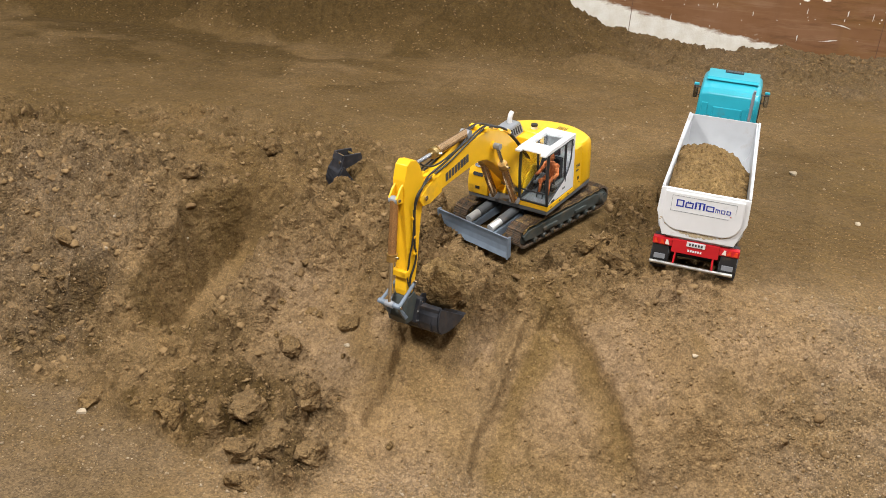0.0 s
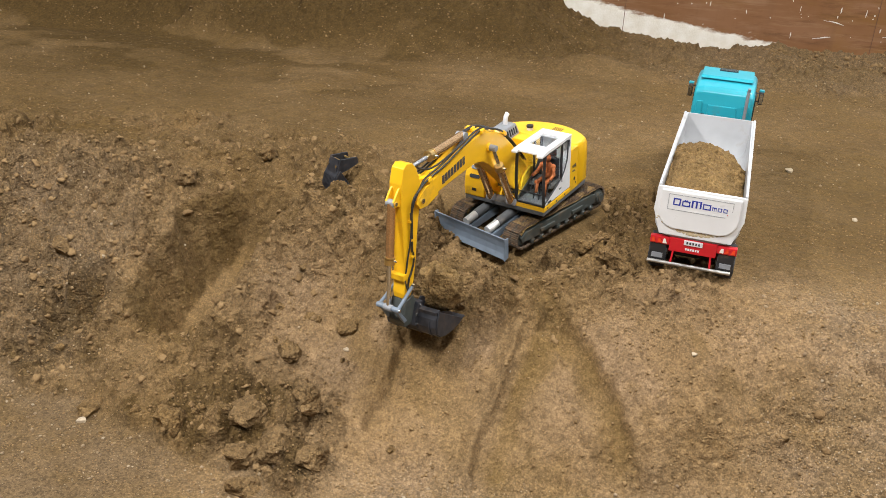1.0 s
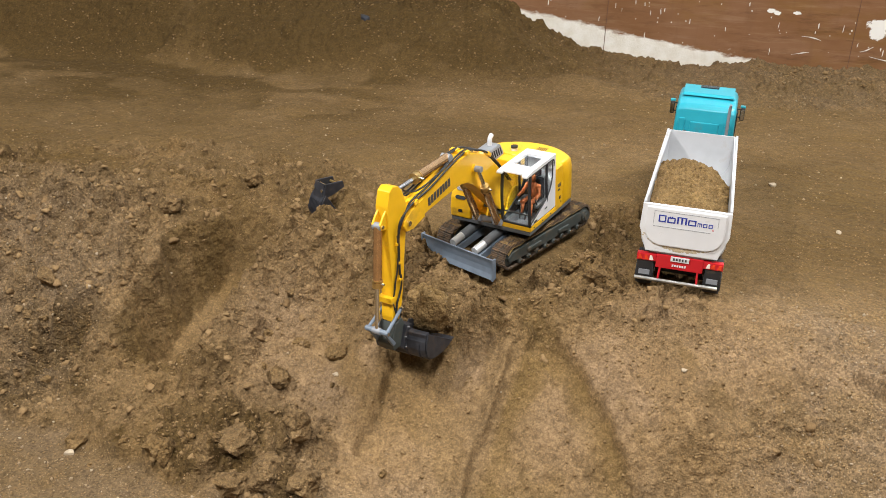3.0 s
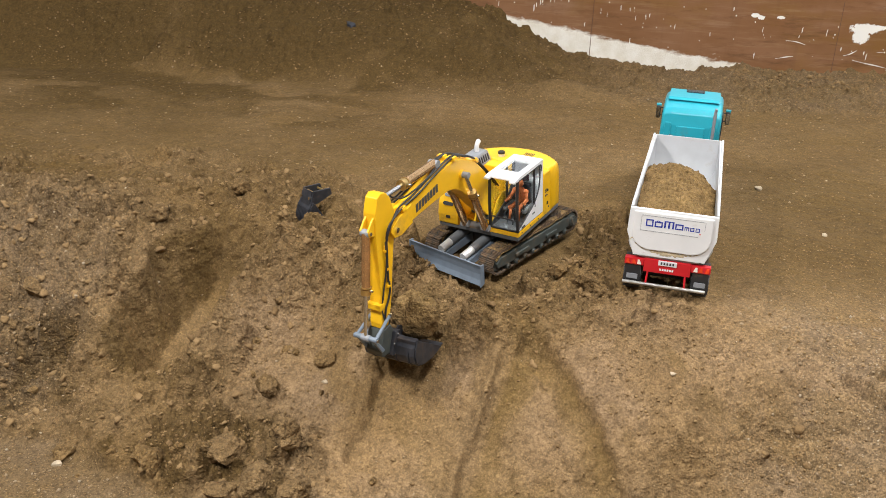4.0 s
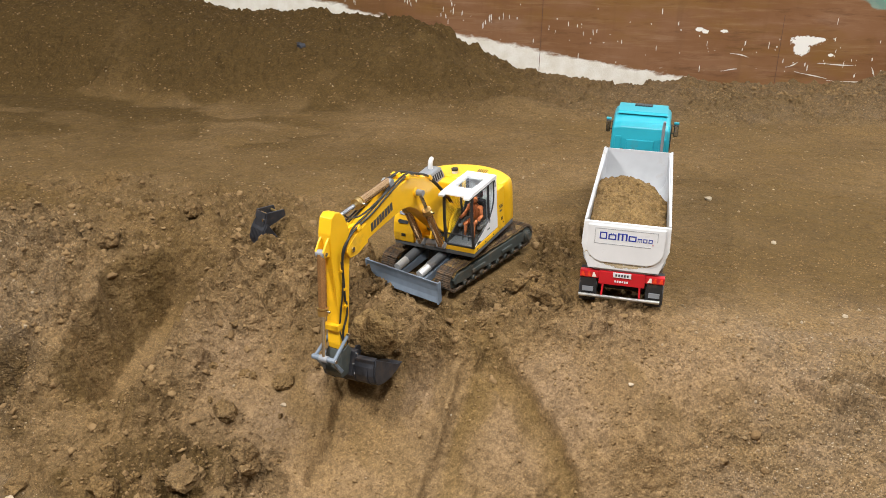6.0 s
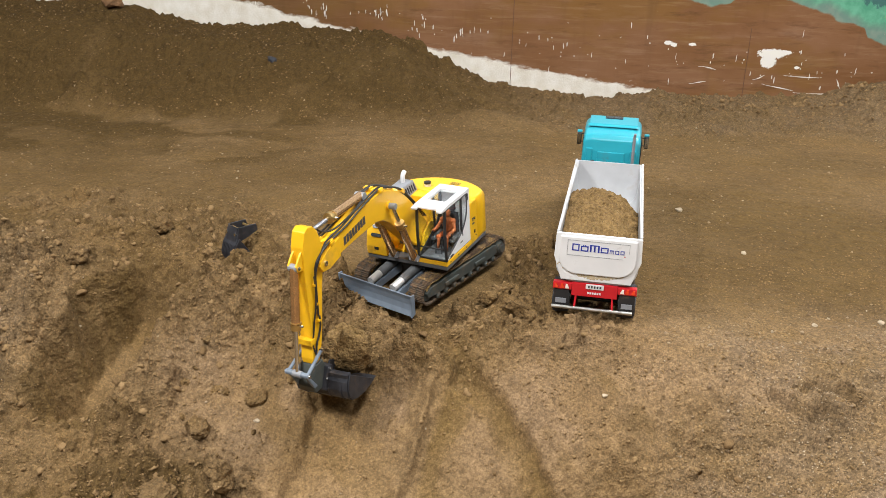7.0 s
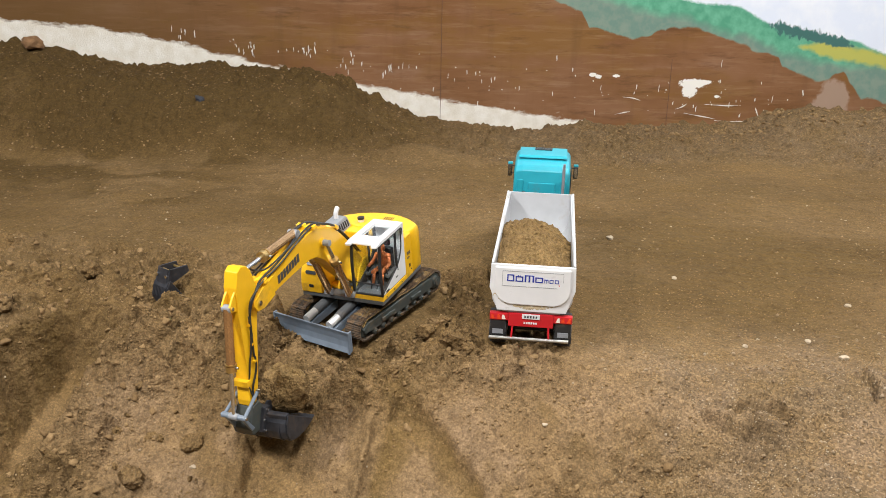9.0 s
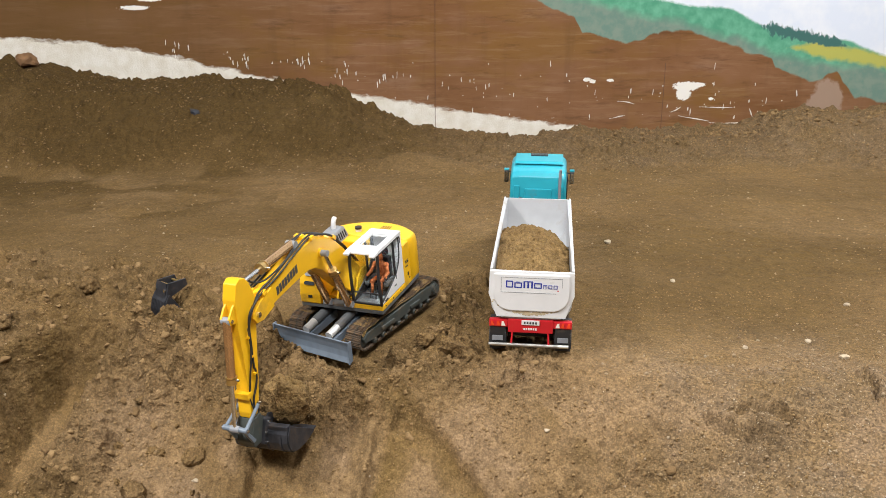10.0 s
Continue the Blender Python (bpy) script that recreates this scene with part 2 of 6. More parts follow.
    z = z + rough * (0.04 * fbm(x, y, 53, 0.17, 3) + clods - 0.012)
    z = z + (0.25 + 0.4 * on_bank + 0.65 * slope) * np.clip(1 - rough, 0, 1) * (0.02 * cells(x, y, 121, 0.02, 0.6) * step(0.0, 0.2, lumps) + 0.006 * cells(x, y, 123, 0.011, 0.4) * step(2.3, 2.1, y))
    # scarps left by the bucket: trough with a rib on one side, steps beside it
    jag = fbm(x, y, 67, 0.09, 4, 0.6)
    left_d = x - np.interp(y, *zip(*TROUGH_LEFT)) + 0.03 * jag
    right_d = x - np.interp(y, *zip(*TROUGH_RIGHT)) + 0.02 * jag
    mound_d = np.interp(y, *zip(*MOUND_EDGE)) - x + 0.03 * jag
    ledge_d = y - np.interp(x, *zip(*LEDGE)) + 0.03 * jag
    run = step(1.74, 1.60, y)
    trough = step(-0.008, 0.012, left_d) * step(0.012, -0.03, right_d) * step(-0.005, 0.01, ledge_d) * run
    z = z - trough * 0.030 * (1 - 0.8 * np.clip(left_d / 0.24, 0, 1))
    z = z + 0.012 * np.exp(-(right_d / 0.014) ** 2) * run * step(1.38, 1.44, y)
    strip = step(0.0, 0.014, right_d) * step(0.13, 0.03, right_d) * run * step(1.34, 1.42, y)
    z = z - 0.022 * strip
    side = step(-0.004, 0.014, mound_d) * step(0.11, 0.02, mound_d) * step(1.40, 1.48, y) * step(1.74, 1.68, y)
    z = z - 0.030 * side
    crack_d = np.interp(x, *zip(*HEAP_CRACK)) - y + 0.035 * fbm(x, y, 68, 0.06, 3)
    crack = step(-0.006, 0.008, crack_d) * step(0.11, 0.02, crack_d) * step(-1.38, -1.30, x) * step(-1.06, -1.10, x)
    z = z - 0.05 * crack
    for gap, reach, mid_y in ((x - 0.546 - 1.14 * (1.63 - y), 0.055, 1.585), (x - 0.858 - 0.2 * (1.73 - y), 0.06, 1.68), (x - 0.625 - 1.6 * (1.62 - y), 0.03, 1.61)):
        gap = gap + 0.05 * jag
        z = z - 0.028 * np.exp(-(gap / 0.0055) ** 2) * step(reach, reach * 0.6, np.abs(y - mid_y)) + 0.022 * step(0.0, 0.010, gap) * step(0.06, 0.015, gap) * step(reach, reach * 0.5, np.abs(y - mid_y))
    # scrape marks running down the slope
    z = z + slope * (1 - rough) * (0.012 * fbm(x * 2.0, y * 0.6, 63, 0.16, 4) + 0.004 * fbm(x * 2.5, y * 0.7, 65, 0.06, 3))
    z = z + (0.0025 + 0.0045 * rough + 0.001 * slope) * np.where(y > 2.1, fbm(x, y, 62, 0.03, 2, 0.7), fbm(x, y, 61, 0.016, 3, 0.75))
    # broken crust on the right
    crust = np.minimum(1, 1.4 * bump_at(x, y, 0.62, 1.62, 0.17, 0.13)) * step(-0.1, 0.1, fbm(x, y, 71, 0.16, 3))
    z = z + crust * (0.05 * cells(x, y, 131, 0.1, 0.4) + 0.03 * cells(x, y, 133, 0.04, 0.35) - 0.012)
    floor = step(0.03, 0.0, fan_d) * step(-0.4, -0.6, x)
    gravel = np.clip(0.45 * floor + (1 - notch) * (step(0.25, 0.62, x + 0.3 * wob) * step(2.1, 1.6, y) + 0.55 * step(-0.9, -1.15, x) * step(2.1, 1.85, y) * step(1.4, 1.6, y) + 0.45 * on_bank * step(-0.3, 0.5, x) + step(1.45, 1.33, y) * step(-0.6, -0.2, x)), 0, 1)
    damp_shade = np.clip(0.3 * rough * step(-0.1, 0.25, lumps) + 0.5 * on_bank * step(0.25, -0.3, x) + 0.35 * on_bank + 0.35 * on_bank * step(-0.25, -0.55, x) * step(-0.15, 0.15, fbm(x, y, 78, 0.3, 3)) + 0.3 * step(1.55, 2.0, y) * step(2.5, 2.2, y) * left, 0, 1)
    damp_shade = np.clip(damp_shade + 0.5 * step(-0.5, -1.1, x) * step(2.8, 3.1, y + 0.3 * wob) * step(-0.1, 0.12, fbm(x, y * 1.6, 79, 0.28, 3)), 0, 1)
    # notch wall partly as shade; darker right of excavator; last term paints trailer's shadow
    damp_shade = np.clip(damp_shade + 0.3 * notch_wall * step(-0.3, 0.2, lumps) + 0.2 * floor + 0.4 * toe_rough * (0.5 + step(-0.2, 0.2, lumps)) + 0.3 * step(0.4, 0.65, x + 0.2 * wob) * step(1.95, 1.7, y) + 0.35 * bump_at(x, y, 0.05, 2.12, 0.075, 0.24, -12) + 0.12 * step(0.3, 0.5, x + 0.2 * wob) * step(1.66, 1.85, y + 0.1 * wob) * step(2.6, 2.2, y), 0, 1)
    road = step(1.78, 1.95, y + 0.1 * wob) * (1 - on_bank) * (1 - rough)
    damp_shade = np.clip(damp_shade + road * (0.6 + 0.5 * fbm(x * 0.6, y, 77, 0.35, 3)), 0, 1)
    # lower-left floor set darker where it is not loose
    damp_shade = np.clip(damp_shade + 0.6 * step(1.55, 1.4, y) * step(-0.55, -0.9, x) * (1 - rough), 0, 1)
    # freshly slid dry faces, and moist soil laid bare by the bucket; shade is painted on the notch wall and crack too
    dry = np.clip(0.55 * slope * (1 - rough) * step(-0.95, -0.75, x) + bump_at(x, y, -0.68, 1.72, 0.10, 0.12, 20) + bump_at(x, y, 0.16, 1.66, 0.16, 0.13) + 0.7 * bump_at(x, y, -0.47, 1.56, 0.07, 0.12, -10) + 0.8 * bump_at(x, y, -0.34, 1.36, 0.12, 0.06) + 0.4 * trough + 0.5 * np.exp(-(right_d / 0.03) ** 2) * run, 0, 1)
    moist_shade = np.clip(0.85 * notch_wall * (0.45 + 0.55 * step(-0.25, 0.2, fbm(x, y, 76, 0.1, 4, 0.65))) + 0.3 * notch * (1 - notch_wall) + 0.75 * strip * step(0.02, 0.05, right_d) + 0.9 * side + 0.15 * trough * step(0.1, 0.0, left_d) + 0.8 * crack * step(0.05, 0.01, crack_d) + 0.5 * bump_at(x, y, -0.08, 1.72, 0.12, 0.05, 0) + 0.4 * step(0.04, 0.22, fbm(x, y, 74, 0.22, 4, 0.6)) * step(-0.9, -0.6, x), 0, 1)
    return z, rough, damp_shade, gravel, np.clip(dry * (1 - moist_shade), 0, 1), moist_shade


def ground_z(x, y):
    return float(ground_parts(np.array([float(x)]), np.array([float(y)]))[0][0])


# ---- materials of the setting ----
def soil_material(name, attributes=True):
    m = bpy.data.materials.new(name)
    m.use_nodes = True
    nt = m.node_tree
    b = nt.nodes["Principled BSDF"]
    b.inputs["Roughness"].default_value = 0.95
    b.inputs["Specular IOR Level"].default_value = 0.15
    tc = nt.nodes.new("ShaderNodeNewGeometry")

    def tex(scale, detail=6, rough=0.6):
        n = nt.nodes.new("ShaderNodeTexNoise")
        n.inputs["Scale"].default_value, n.inputs["Detail"].default_value, n.inputs["Roughness"].default_value = scale, detail, rough
        nt.links.new(tc.outputs["Position"], n.inputs["Vector"])
        return n.outputs["Fac"]

    def rng(v, a, c, lo=0.0, hi=1.0):
        r = nt.nodes.new("ShaderNodeMapRange")
        r.inputs["From Min"].default_value, r.inputs["From Max"].default_value = a, c
        r.inputs["To Min"].default_value, r.inputs["To Max"].default_value = lo, hi
        nt.links.new(v, r.inputs["Value"])
        return r.outputs[0]

    def mix(fac, a, c, blend="MIX"):
        x = nt.nodes.new("ShaderNodeMix")
        x.data_type, x.blend_type = "RGBA", blend
        for key, v in (("Factor", fac), ("A", a), ("B", c)):
            if hasattr(v, "is_linked"):
                nt.links.new(v, x.inputs[key])
            elif key == "Factor":
                x.inputs[key].default_value = v
            else:
                x.inputs[key].default_value = (*v, 1)
        return x.outputs["Result"]

    def attr(key):
        a = nt.nodes.new("ShaderNodeAttribute")
        a.attribute_name = key
        return a.outputs["Fac"]

    def mul(a, c):
        x = nt.nodes.new("ShaderNodeMath")
        x.operation = "MULTIPLY"
        nt.links.new(a, x.inputs[0])
        if hasattr(c, "is_linked"):
            nt.links.new(c, x.inputs[1])
        else:
            x.inputs[1].default_value = c
        return x.outputs[0]

    col = mix(rng(tex(3.2, 8, 0.62), 0.35, 0.65), DRY, MID)
    col = mix(rng(tex(14, 7, 0.65), 0.45, 0.72, 0, 0.7), col, DARK)
    col = mix(rng(tex(4.2, 7, 0.65), 0.47, 0.60, 0, 0.7), col, (0.19, 0.116, 0.046))
    if attributes:
        # soil moisture, with the painted shade of notch, crack and trailer side
        col = mix(attr("damp_shade"), col, DARK)
        col = mix(mul(attr("gravel"), rng(tex(9, 6, 0.6), 0.3, 0.6, 0.15, 0.75)), col, GREY)
        col = mix(mul(attr("slope"), rng(tex(3.6, 7, 0.62), 0.42, 0.56, 0.95, 0.35)), col, TAN)
        col = mix(mul(attr("moist_shade"), rng(tex(11, 7, 0.62), 0.35, 0.6, 0.95, 0.55)), col, OLIVE)
    # grains at two sizes
    vor = nt.nodes.new("ShaderNodeTexVoronoi")
    vor.inputs["Scale"].default_value = 260
    nt.links.new(tc.outputs["Position"], vor.inputs["Vector"])
    sep = nt.nodes.new("ShaderNodeSeparateColor")
    nt.links.new(vor.outputs["Color"], sep.inputs[0])
    grain = rng(attr("gravel"), 0, 1, 0.5, 1.0) if attributes else 0.5
    col = mix(grain, col, rng(sep.outputs[0], 0, 1, 0.6, 1.4), "MULTIPLY")
    pale = mul(rng(sep.outputs[1], 0.93, 0.95), rng(vor.outputs["Distance"], 0.42, 0.3))
    col = mix(mul(pale, attr("gravel") if attributes else 0.3), col, (0.31, 0.25, 0.175))
    col = mix(1.0, col, rng(tex(38, 9, 0.78), 0.38, 0.62, 0.84, 1.14), "MULTIPLY")
    col = mix(1.0, col, rng(tex(150, 6, 0.75), 0.40, 0.60, 0.84, 1.15), "MULTIPLY")
    col = mix(1.0, col, rng(tex(420, 4, 0.75), 0.38, 0.62, 0.78, 1.18), "MULTIPLY")
    nt.links.new(col, b.inputs["Base Color"])
    bp = nt.nodes.new("ShaderNodeBump")
    bp.inputs["Strength"].default_value, bp.inputs["Distance"].default_value = 0.9, 0.048
    add = nt.nodes.new("ShaderNodeMath")
    add.operation = "ADD"
    nt.links.new(tex(42, 8, 0.52), add.inputs[0])
    nt.links.new(mul(vor.outputs["Distance"], mul(grain, -0.12) if attributes else -0.06), add.inputs[1])
    nt.links.new(add.outputs[0], bp.inputs["Height"])
    if attributes:
        nt.links.new(rng(attr("rough"), 0, 0.8, 0.24, 0.72), bp.inputs["Strength"])
    nt.links.new(bp.outputs[0], b.inputs["Normal"])
    return m


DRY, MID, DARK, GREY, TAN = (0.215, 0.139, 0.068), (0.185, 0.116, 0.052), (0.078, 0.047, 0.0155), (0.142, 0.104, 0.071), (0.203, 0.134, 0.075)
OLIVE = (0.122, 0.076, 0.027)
M_SOIL = soil_material("soil")
DARK = (0.17, 0.105, 0.045)
DRY = (0.28, 0.18, 0.07)
M_LOAD = soil_material("loose_sand", False)


def spaced(stops):
    out = []
    for (a, b, d) in stops:
        out += list(np.arange(a, b - d * 0.5, d))
    return np.array(out + [stops[-1][1]])


def build_ground():
    xs = spaced([(-7, -3.2, 0.2), (-3.2, -1.65, 0.012), (-1.65, 1.05, 0.004), (1.05, 2.6, 0.011), (2.6, 7, 0.2)])
    ys = spaced([(-6, 0.4, 0.2), (0.4, 1.2, 0.02), (1.2, 2.1, 0.0036), (2.1, 3.3, 0.0055), (3.3, 4.13, 0.0085)])
    X, Y = np.meshgrid(xs, ys)
    z, rough, damp_shade, gravel, slope, moist_shade = ground_parts(X.ravel(), Y.ravel())
    nx, ny = len(xs), len(ys)
    me = bpy.data.meshes.new("ground")
    co = np.stack([X.ravel(), Y.ravel(), z], 1)
    i = np.arange(nx * ny).reshape(ny, nx)
    quads = np.stack([i[:-1, :-1], i[:-1, 1:], i[1:, 1:], i[1:, :-1]], -1).reshape(-1, 4)
    me.vertices.add(len(co))
    me.vertices.foreach_set("co", co.ravel())
    me.loops.add(quads.size)
    me.loops.foreach_set("vertex_index", quads.ravel())
    me.polygons.add(len(quads))
    me.polygons.foreach_set("loop_start", np.arange(len(quads)) * 4)
    me.polygons.foreach_set("use_smooth", np.ones(len(quads), bool))
    me.update(calc_edges=True)
    for key, v in (("damp_shade", damp_shade), ("gravel", gravel), ("slope", slope), ("moist_shade", moist_shade), ("rough", np.clip(rough, 0, 1))):
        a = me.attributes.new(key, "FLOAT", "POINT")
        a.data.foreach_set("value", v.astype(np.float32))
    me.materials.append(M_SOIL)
    return tagged(new("ground", me), "brown sandy soil with a dug slope, rough heaps and gravel", "ground", kind="structure")


build_ground()


# ---- back wall with its worn mural ----
PLASTER = ((-4, 0.47), (-1.94, 0.435), (-1.57, 0.415), (-1.21, 0.355), (-0.96, 0.30), (-0.7, 0.25), (-0.5, 0.21), (-0.41, 0.195), (-0.21, 0.16), (0.05, 0.12), (0.3, 0.08), (0.5, 0.06), (0.68, 0.03), (0.8, -0.1), (4, -0.1))
GREEN = ((-4, 1.6), (-0.5, 0.95), (0.2, 0.64), (0.43, 0.59), (0.57, 0.53), (0.61, 0.46), (0.81, 0.405), (0.9, 0.44), (0.98, 0.47), (1.08, 0.46), (1.23, 0.42), (1.45, 0.35), (1.47, 0.31), (1.63, 0.25), (1.75, 0.285), (1.84, 0.18), (2.05, 0.14), (4, 0.1))
HILL = ((-4, 2.0), (0.2, 0.75), (0.57, 0.60), (0.85, 0.53), (1.08, 0.49), (1.23, 0.45), (1.45, 0.37), (1.65, 0.33), (1.9, 0.31), (4, 0.2))
SKY = ((-4, 2.4), (0.5, 0.72), (0.94, 0.59), (1.27, 0.55), (1.42, 0.48), (1.65, 0.43), (1.78, 0.42), (1.95, 0.365), (2.3, 0.3), (4, 0.2))


def build_mural_wall():
    xs = spaced([(-7, -3.2, 0.1), (-3.2, -1.5, 0.012), (-1.5, 1.7, 0.004), (1.7, 2.6, 0.012), (2.6, 7.0, 0.1)])
    zs = spaced([(-0.5, -0.02, 0.06), (-0.02, 0.5, 0.004), (0.5, 0.7, 0.008), (0.7, 3.6, 0.1)])
    X, Z = [a.ravel() for a in np.meshgrid(xs, zs)]
    f = {}
    f["plaster"] = np.interp(X, *zip(*PLASTER)) - Z
    f["green"] = Z - np.interp(X, *zip(*GREEN)) - 0.02 * fbm(X, Z, 81, 0.08, 3)
    f["hill"] = Z - np.interp(X, *zip(*HILL)) - 0.03 * fbm(X, Z, 82, 0.1, 3)
    f["sky"] = Z - np.interp(X, *zip(*SKY)) - 0.015 * fbm(X, Z, 83, 0.12, 3)
    f["field"] = 0.03 - np.abs(Z - (np.interp(X, (1.6, 2.0, 4), (0.395, 0.33, 0.3)))) - 0.3 * np.maximum(1.64 - X, 0)
    f["wood"] = 0.022 - np.abs(Z - 0.475 + 0.22 * (X - 1.45)) - 0.6 * np.maximum(np.abs(X - 1.58) - 0.15, 0)
    # darkens the brown leftwards, to offset the strong light of the left panel
    f["left_dim"] = 0.65 * step(-0.1, -1.7, X) + 0.15 * fbm(X, Z, 84, 0.5, 3)
    f["pale"] = 0.5 - np.hypot((X - 1.71) / 0.16, (Z - 0.16) / 0.16)
    chips = -np.ones_like(X)
    spots = [(1.085, 0.225, 0.055, 0.018), (1.075, 0.195, 0.03, 0.028), (1.13, 0.232, 0.04, 0.008), (0.64, 0.255, 0.014, 0.006), (0.665, 0.248, 0.012, 0.005), (0.745, 0.252, 0.012, 0.004), (1.2, 0.17, 0.008, 0.004), (-1.34, 0.565, 0.06, 0.007), (-1.27, 0.6, 0.05, 0.006)]
    for x, z, a, b in spots:
        chips = np.maximum(chips, 1 - np.hypot((X - x) / (a + 0.003), (Z - z) / (b + 0.003)))
    f["chip"] = chips
    nx, nz = len(xs), len(zs)
    bm_co = np.stack([X, np.full_like(X, WALL_Y), Z], 1)
    i = np.arange(nx * nz).reshape(nz, nx)
    quads = np.stack([i[:-1, :-1], i[:-1, 1:], i[1:, 1:], i[1:, :-1]], -1).reshape(-1, 4).tolist()
    n = len(bm_co)
    # back face and rim give the wall its thickness
    back = [(xs[0], WALL_Y + 0.1, zs[0]), (xs[-1], WALL_Y + 0.1, zs[0]), (xs[-1], WALL_Y + 0.1, zs[-1]), (xs[0], WALL_Y + 0.1, zs[-1])]
    quads += [[n + 3, n + 2, n + 1, n]]
    rims = [(i[0, :], n, n + 1), (i[:, -1], n + 1, n + 2), (i[-1, ::-1], n + 2, n + 3), (i[::-1, 0], n + 3, n)]
    faces = quads + [list(map(int, r[::-1])) + [a, b] for r, a, b in rims]
    me = bpy.data.meshes.new("wall_north")
    me.from_pydata(bm_co.tolist() + back, [], faces)
    for key, v in f.items():
        a = me.attributes.new(key, "FLOAT", "POINT")
        a.data.foreach_set("value", np.concatenate([v, np.full(4, -1.0)]).astype(np.float32))
    m = bpy.data.materials.new("worn_mural")
    m.use_nodes = True
    nt = m.node_tree
    b = nt.nodes["Principled BSDF"]
    tc = nt.nodes.new("ShaderNodeTexCoord")

    def tex(scale, detail=6, rough=0.6, stretch=(1, 1, 1)):
        mp = nt.nodes.new("ShaderNodeMapping")
        mp.inputs["Scale"].default_value = stretch
        nt.links.new(tc.outputs["Object"], mp.inputs["Vector"])
        t = nt.nodes.new("ShaderNodeTexNoise")
        t.inputs["Scale"].default_value, t.inputs["Detail"].default_value, t.inputs["Roughness"].default_value = scale, detail, rough
        nt.links.new(mp.outputs[0], t.inputs["Vector"])
        return t.outputs["Fac"]

    def rng(v, a, c, lo=0.0, hi=1.0):
        r = nt.nodes.new("ShaderNodeMapRange")
        r.inputs["From Min"].default_value, r.inputs["From Max"].default_value = a, c
        r.inputs["To Min"].default_value, r.inputs["To Max"].default_value = lo, hi
        nt.links.new(v, r.inputs["Value"])
        return r.outputs[0]

    def mix(fac, a, c, blend="MIX"):
        x = nt.nodes.new("ShaderNodeMix")
        x.data_type, x.blend_type = "RGBA", blend
        for key, v in (("Factor", fac), ("A", a), ("B", c)):
            if hasattr(v, "is_linked"):
                nt.links.new(v, x.inputs[key])
            elif key == "Factor":
                x.inputs[key].default_value = v
            else:
                x.inputs[key].default_value = (*v, 1)
        return x.outputs["Result"]

    def field(key, noise_socket=None, amount=0.0, soft=0.004):
        a = nt.nodes.new("ShaderNodeAttribute")
        a.attribute_name = key
        out = a.outputs["Fac"]
        if noise_socket is not None:
            ma = nt.nodes.new("ShaderNodeMath")
            ma.operation = "MULTIPLY_ADD"
            nt.links.new(noise_socket, ma.inputs[0])
            ma.inputs[1].default_value = amount
            nt.links.new(out, ma.inputs[2])
            sb = nt.nodes.new("ShaderNodeMath")
            sb.operation = "SUBTRACT"
            nt.links.new(ma.outputs[0], sb.inputs[0])
            sb.inputs[1].default_value = amount * 0.5
            out = sb.outputs[0]
        return rng(out, -soft, soft)

    fine, mid = tex(90, 6, 0.7), tex(22, 6, 0.6)
    streak = tex(14, 5, 0.6, (1, 1, 0.12))
    brown = mix(rng(tex(5, 5, 0.6, (0.5, 1, 1.6)), 0.35, 0.65), (0.175, 0.078, 0.028), (0.225, 0.112, 0.055))
    brown = mix(rng(tex(9, 5, 0.6, (0.35, 1, 2)), 0.55, 0.75, 0, 0.6), brown, (0.285, 0.17, 0.11))
    brown = mix(rng(tex(2.2, 5, 0.65, (0.7, 1, 1.8)), 0.50, 0.62, 0, 0.6), brown, (0.20, 0.100, 0.020))
    brown = mix(rng(tex(30, 6, 0.7, (0.12, 1, 1.5)), 0.52, 0.7, 0, 0.5), brown, (0.31, 0.19, 0.11))
    brown = mix(rng(tex(24, 6, 0.7, (0.2, 1, 1.2)), 0.55, 0.7, 0, 0.6), brown, (0.10, 0.042, 0.015))
    brown = mix(rng(streak, 0.55, 0.8, 0, 0.3), brown, (0.07, 0.035, 0.015))
    # left side of the brown toned down in colour against the left panel's light
    left_dim = nt.nodes.new("ShaderNodeAttribute")
    left_dim.attribute_name = "left_dim"
    brown = mix(rng(left_dim.outputs["Fac"], 0, 1), brown, (0.105, 0.056, 0.014))
    col = mix(field("pale", tex(9, 7, 0.65), 1.1, 0.06), brown, (0.33, 0.23, 0.17))
    col = mix(field("green", mid, 0.02), col, mix(rng(mid, 0.4, 0.6), (0.145, 0.24, 0.20), (0.20, 0.27, 0.22)))
    col = mix(field("hill", mid, 0.05, 0.02), col, mix(rng(mid, 0.4, 0.65), (0.08, 0.30, 0.19), (0.14, 0.40, 0.27)))
    col = mix(field("field", mid, 0.05, 0.01), col, (0.42, 0.42, 0.10))
    col = mix(field("sky", fine, 0.025, 0.006), col, mix(rng(tex(4), 0.4, 0.6), (0.66, 0.72, 0.84), (0.78, 0.81, 0.87)))
    col = mix(field("wood", tex(60, 6, 0.7, (1, 1, 0.4)), 0.09, 0.004), col, (0.05, 0.14, 0.13))
    white = mix(rng(mid, 0.35, 0.7), (0.78, 0.75, 0.69), (0.66, 0.61, 0.52))
    pl = field("plaster", tex(13, 8, 0.66, (0.7, 1, 1.7)), 0.09, 0.008)
    col = mix(pl, col, white)
    col = mix(rng(tex(70, 4, 0.7, (1, 1, 0.25)), 0.715, 0.73, 0, 0.8), col, (0.45, 0.36, 0.28))
    col = mix(field("chip", fine, 1.7, 0.05), col, (0.78, 0.76, 0.72))
    nt.links.new(col, b.inputs["Base Color"])
    b.inputs["Roughness"].default_value = 0.75
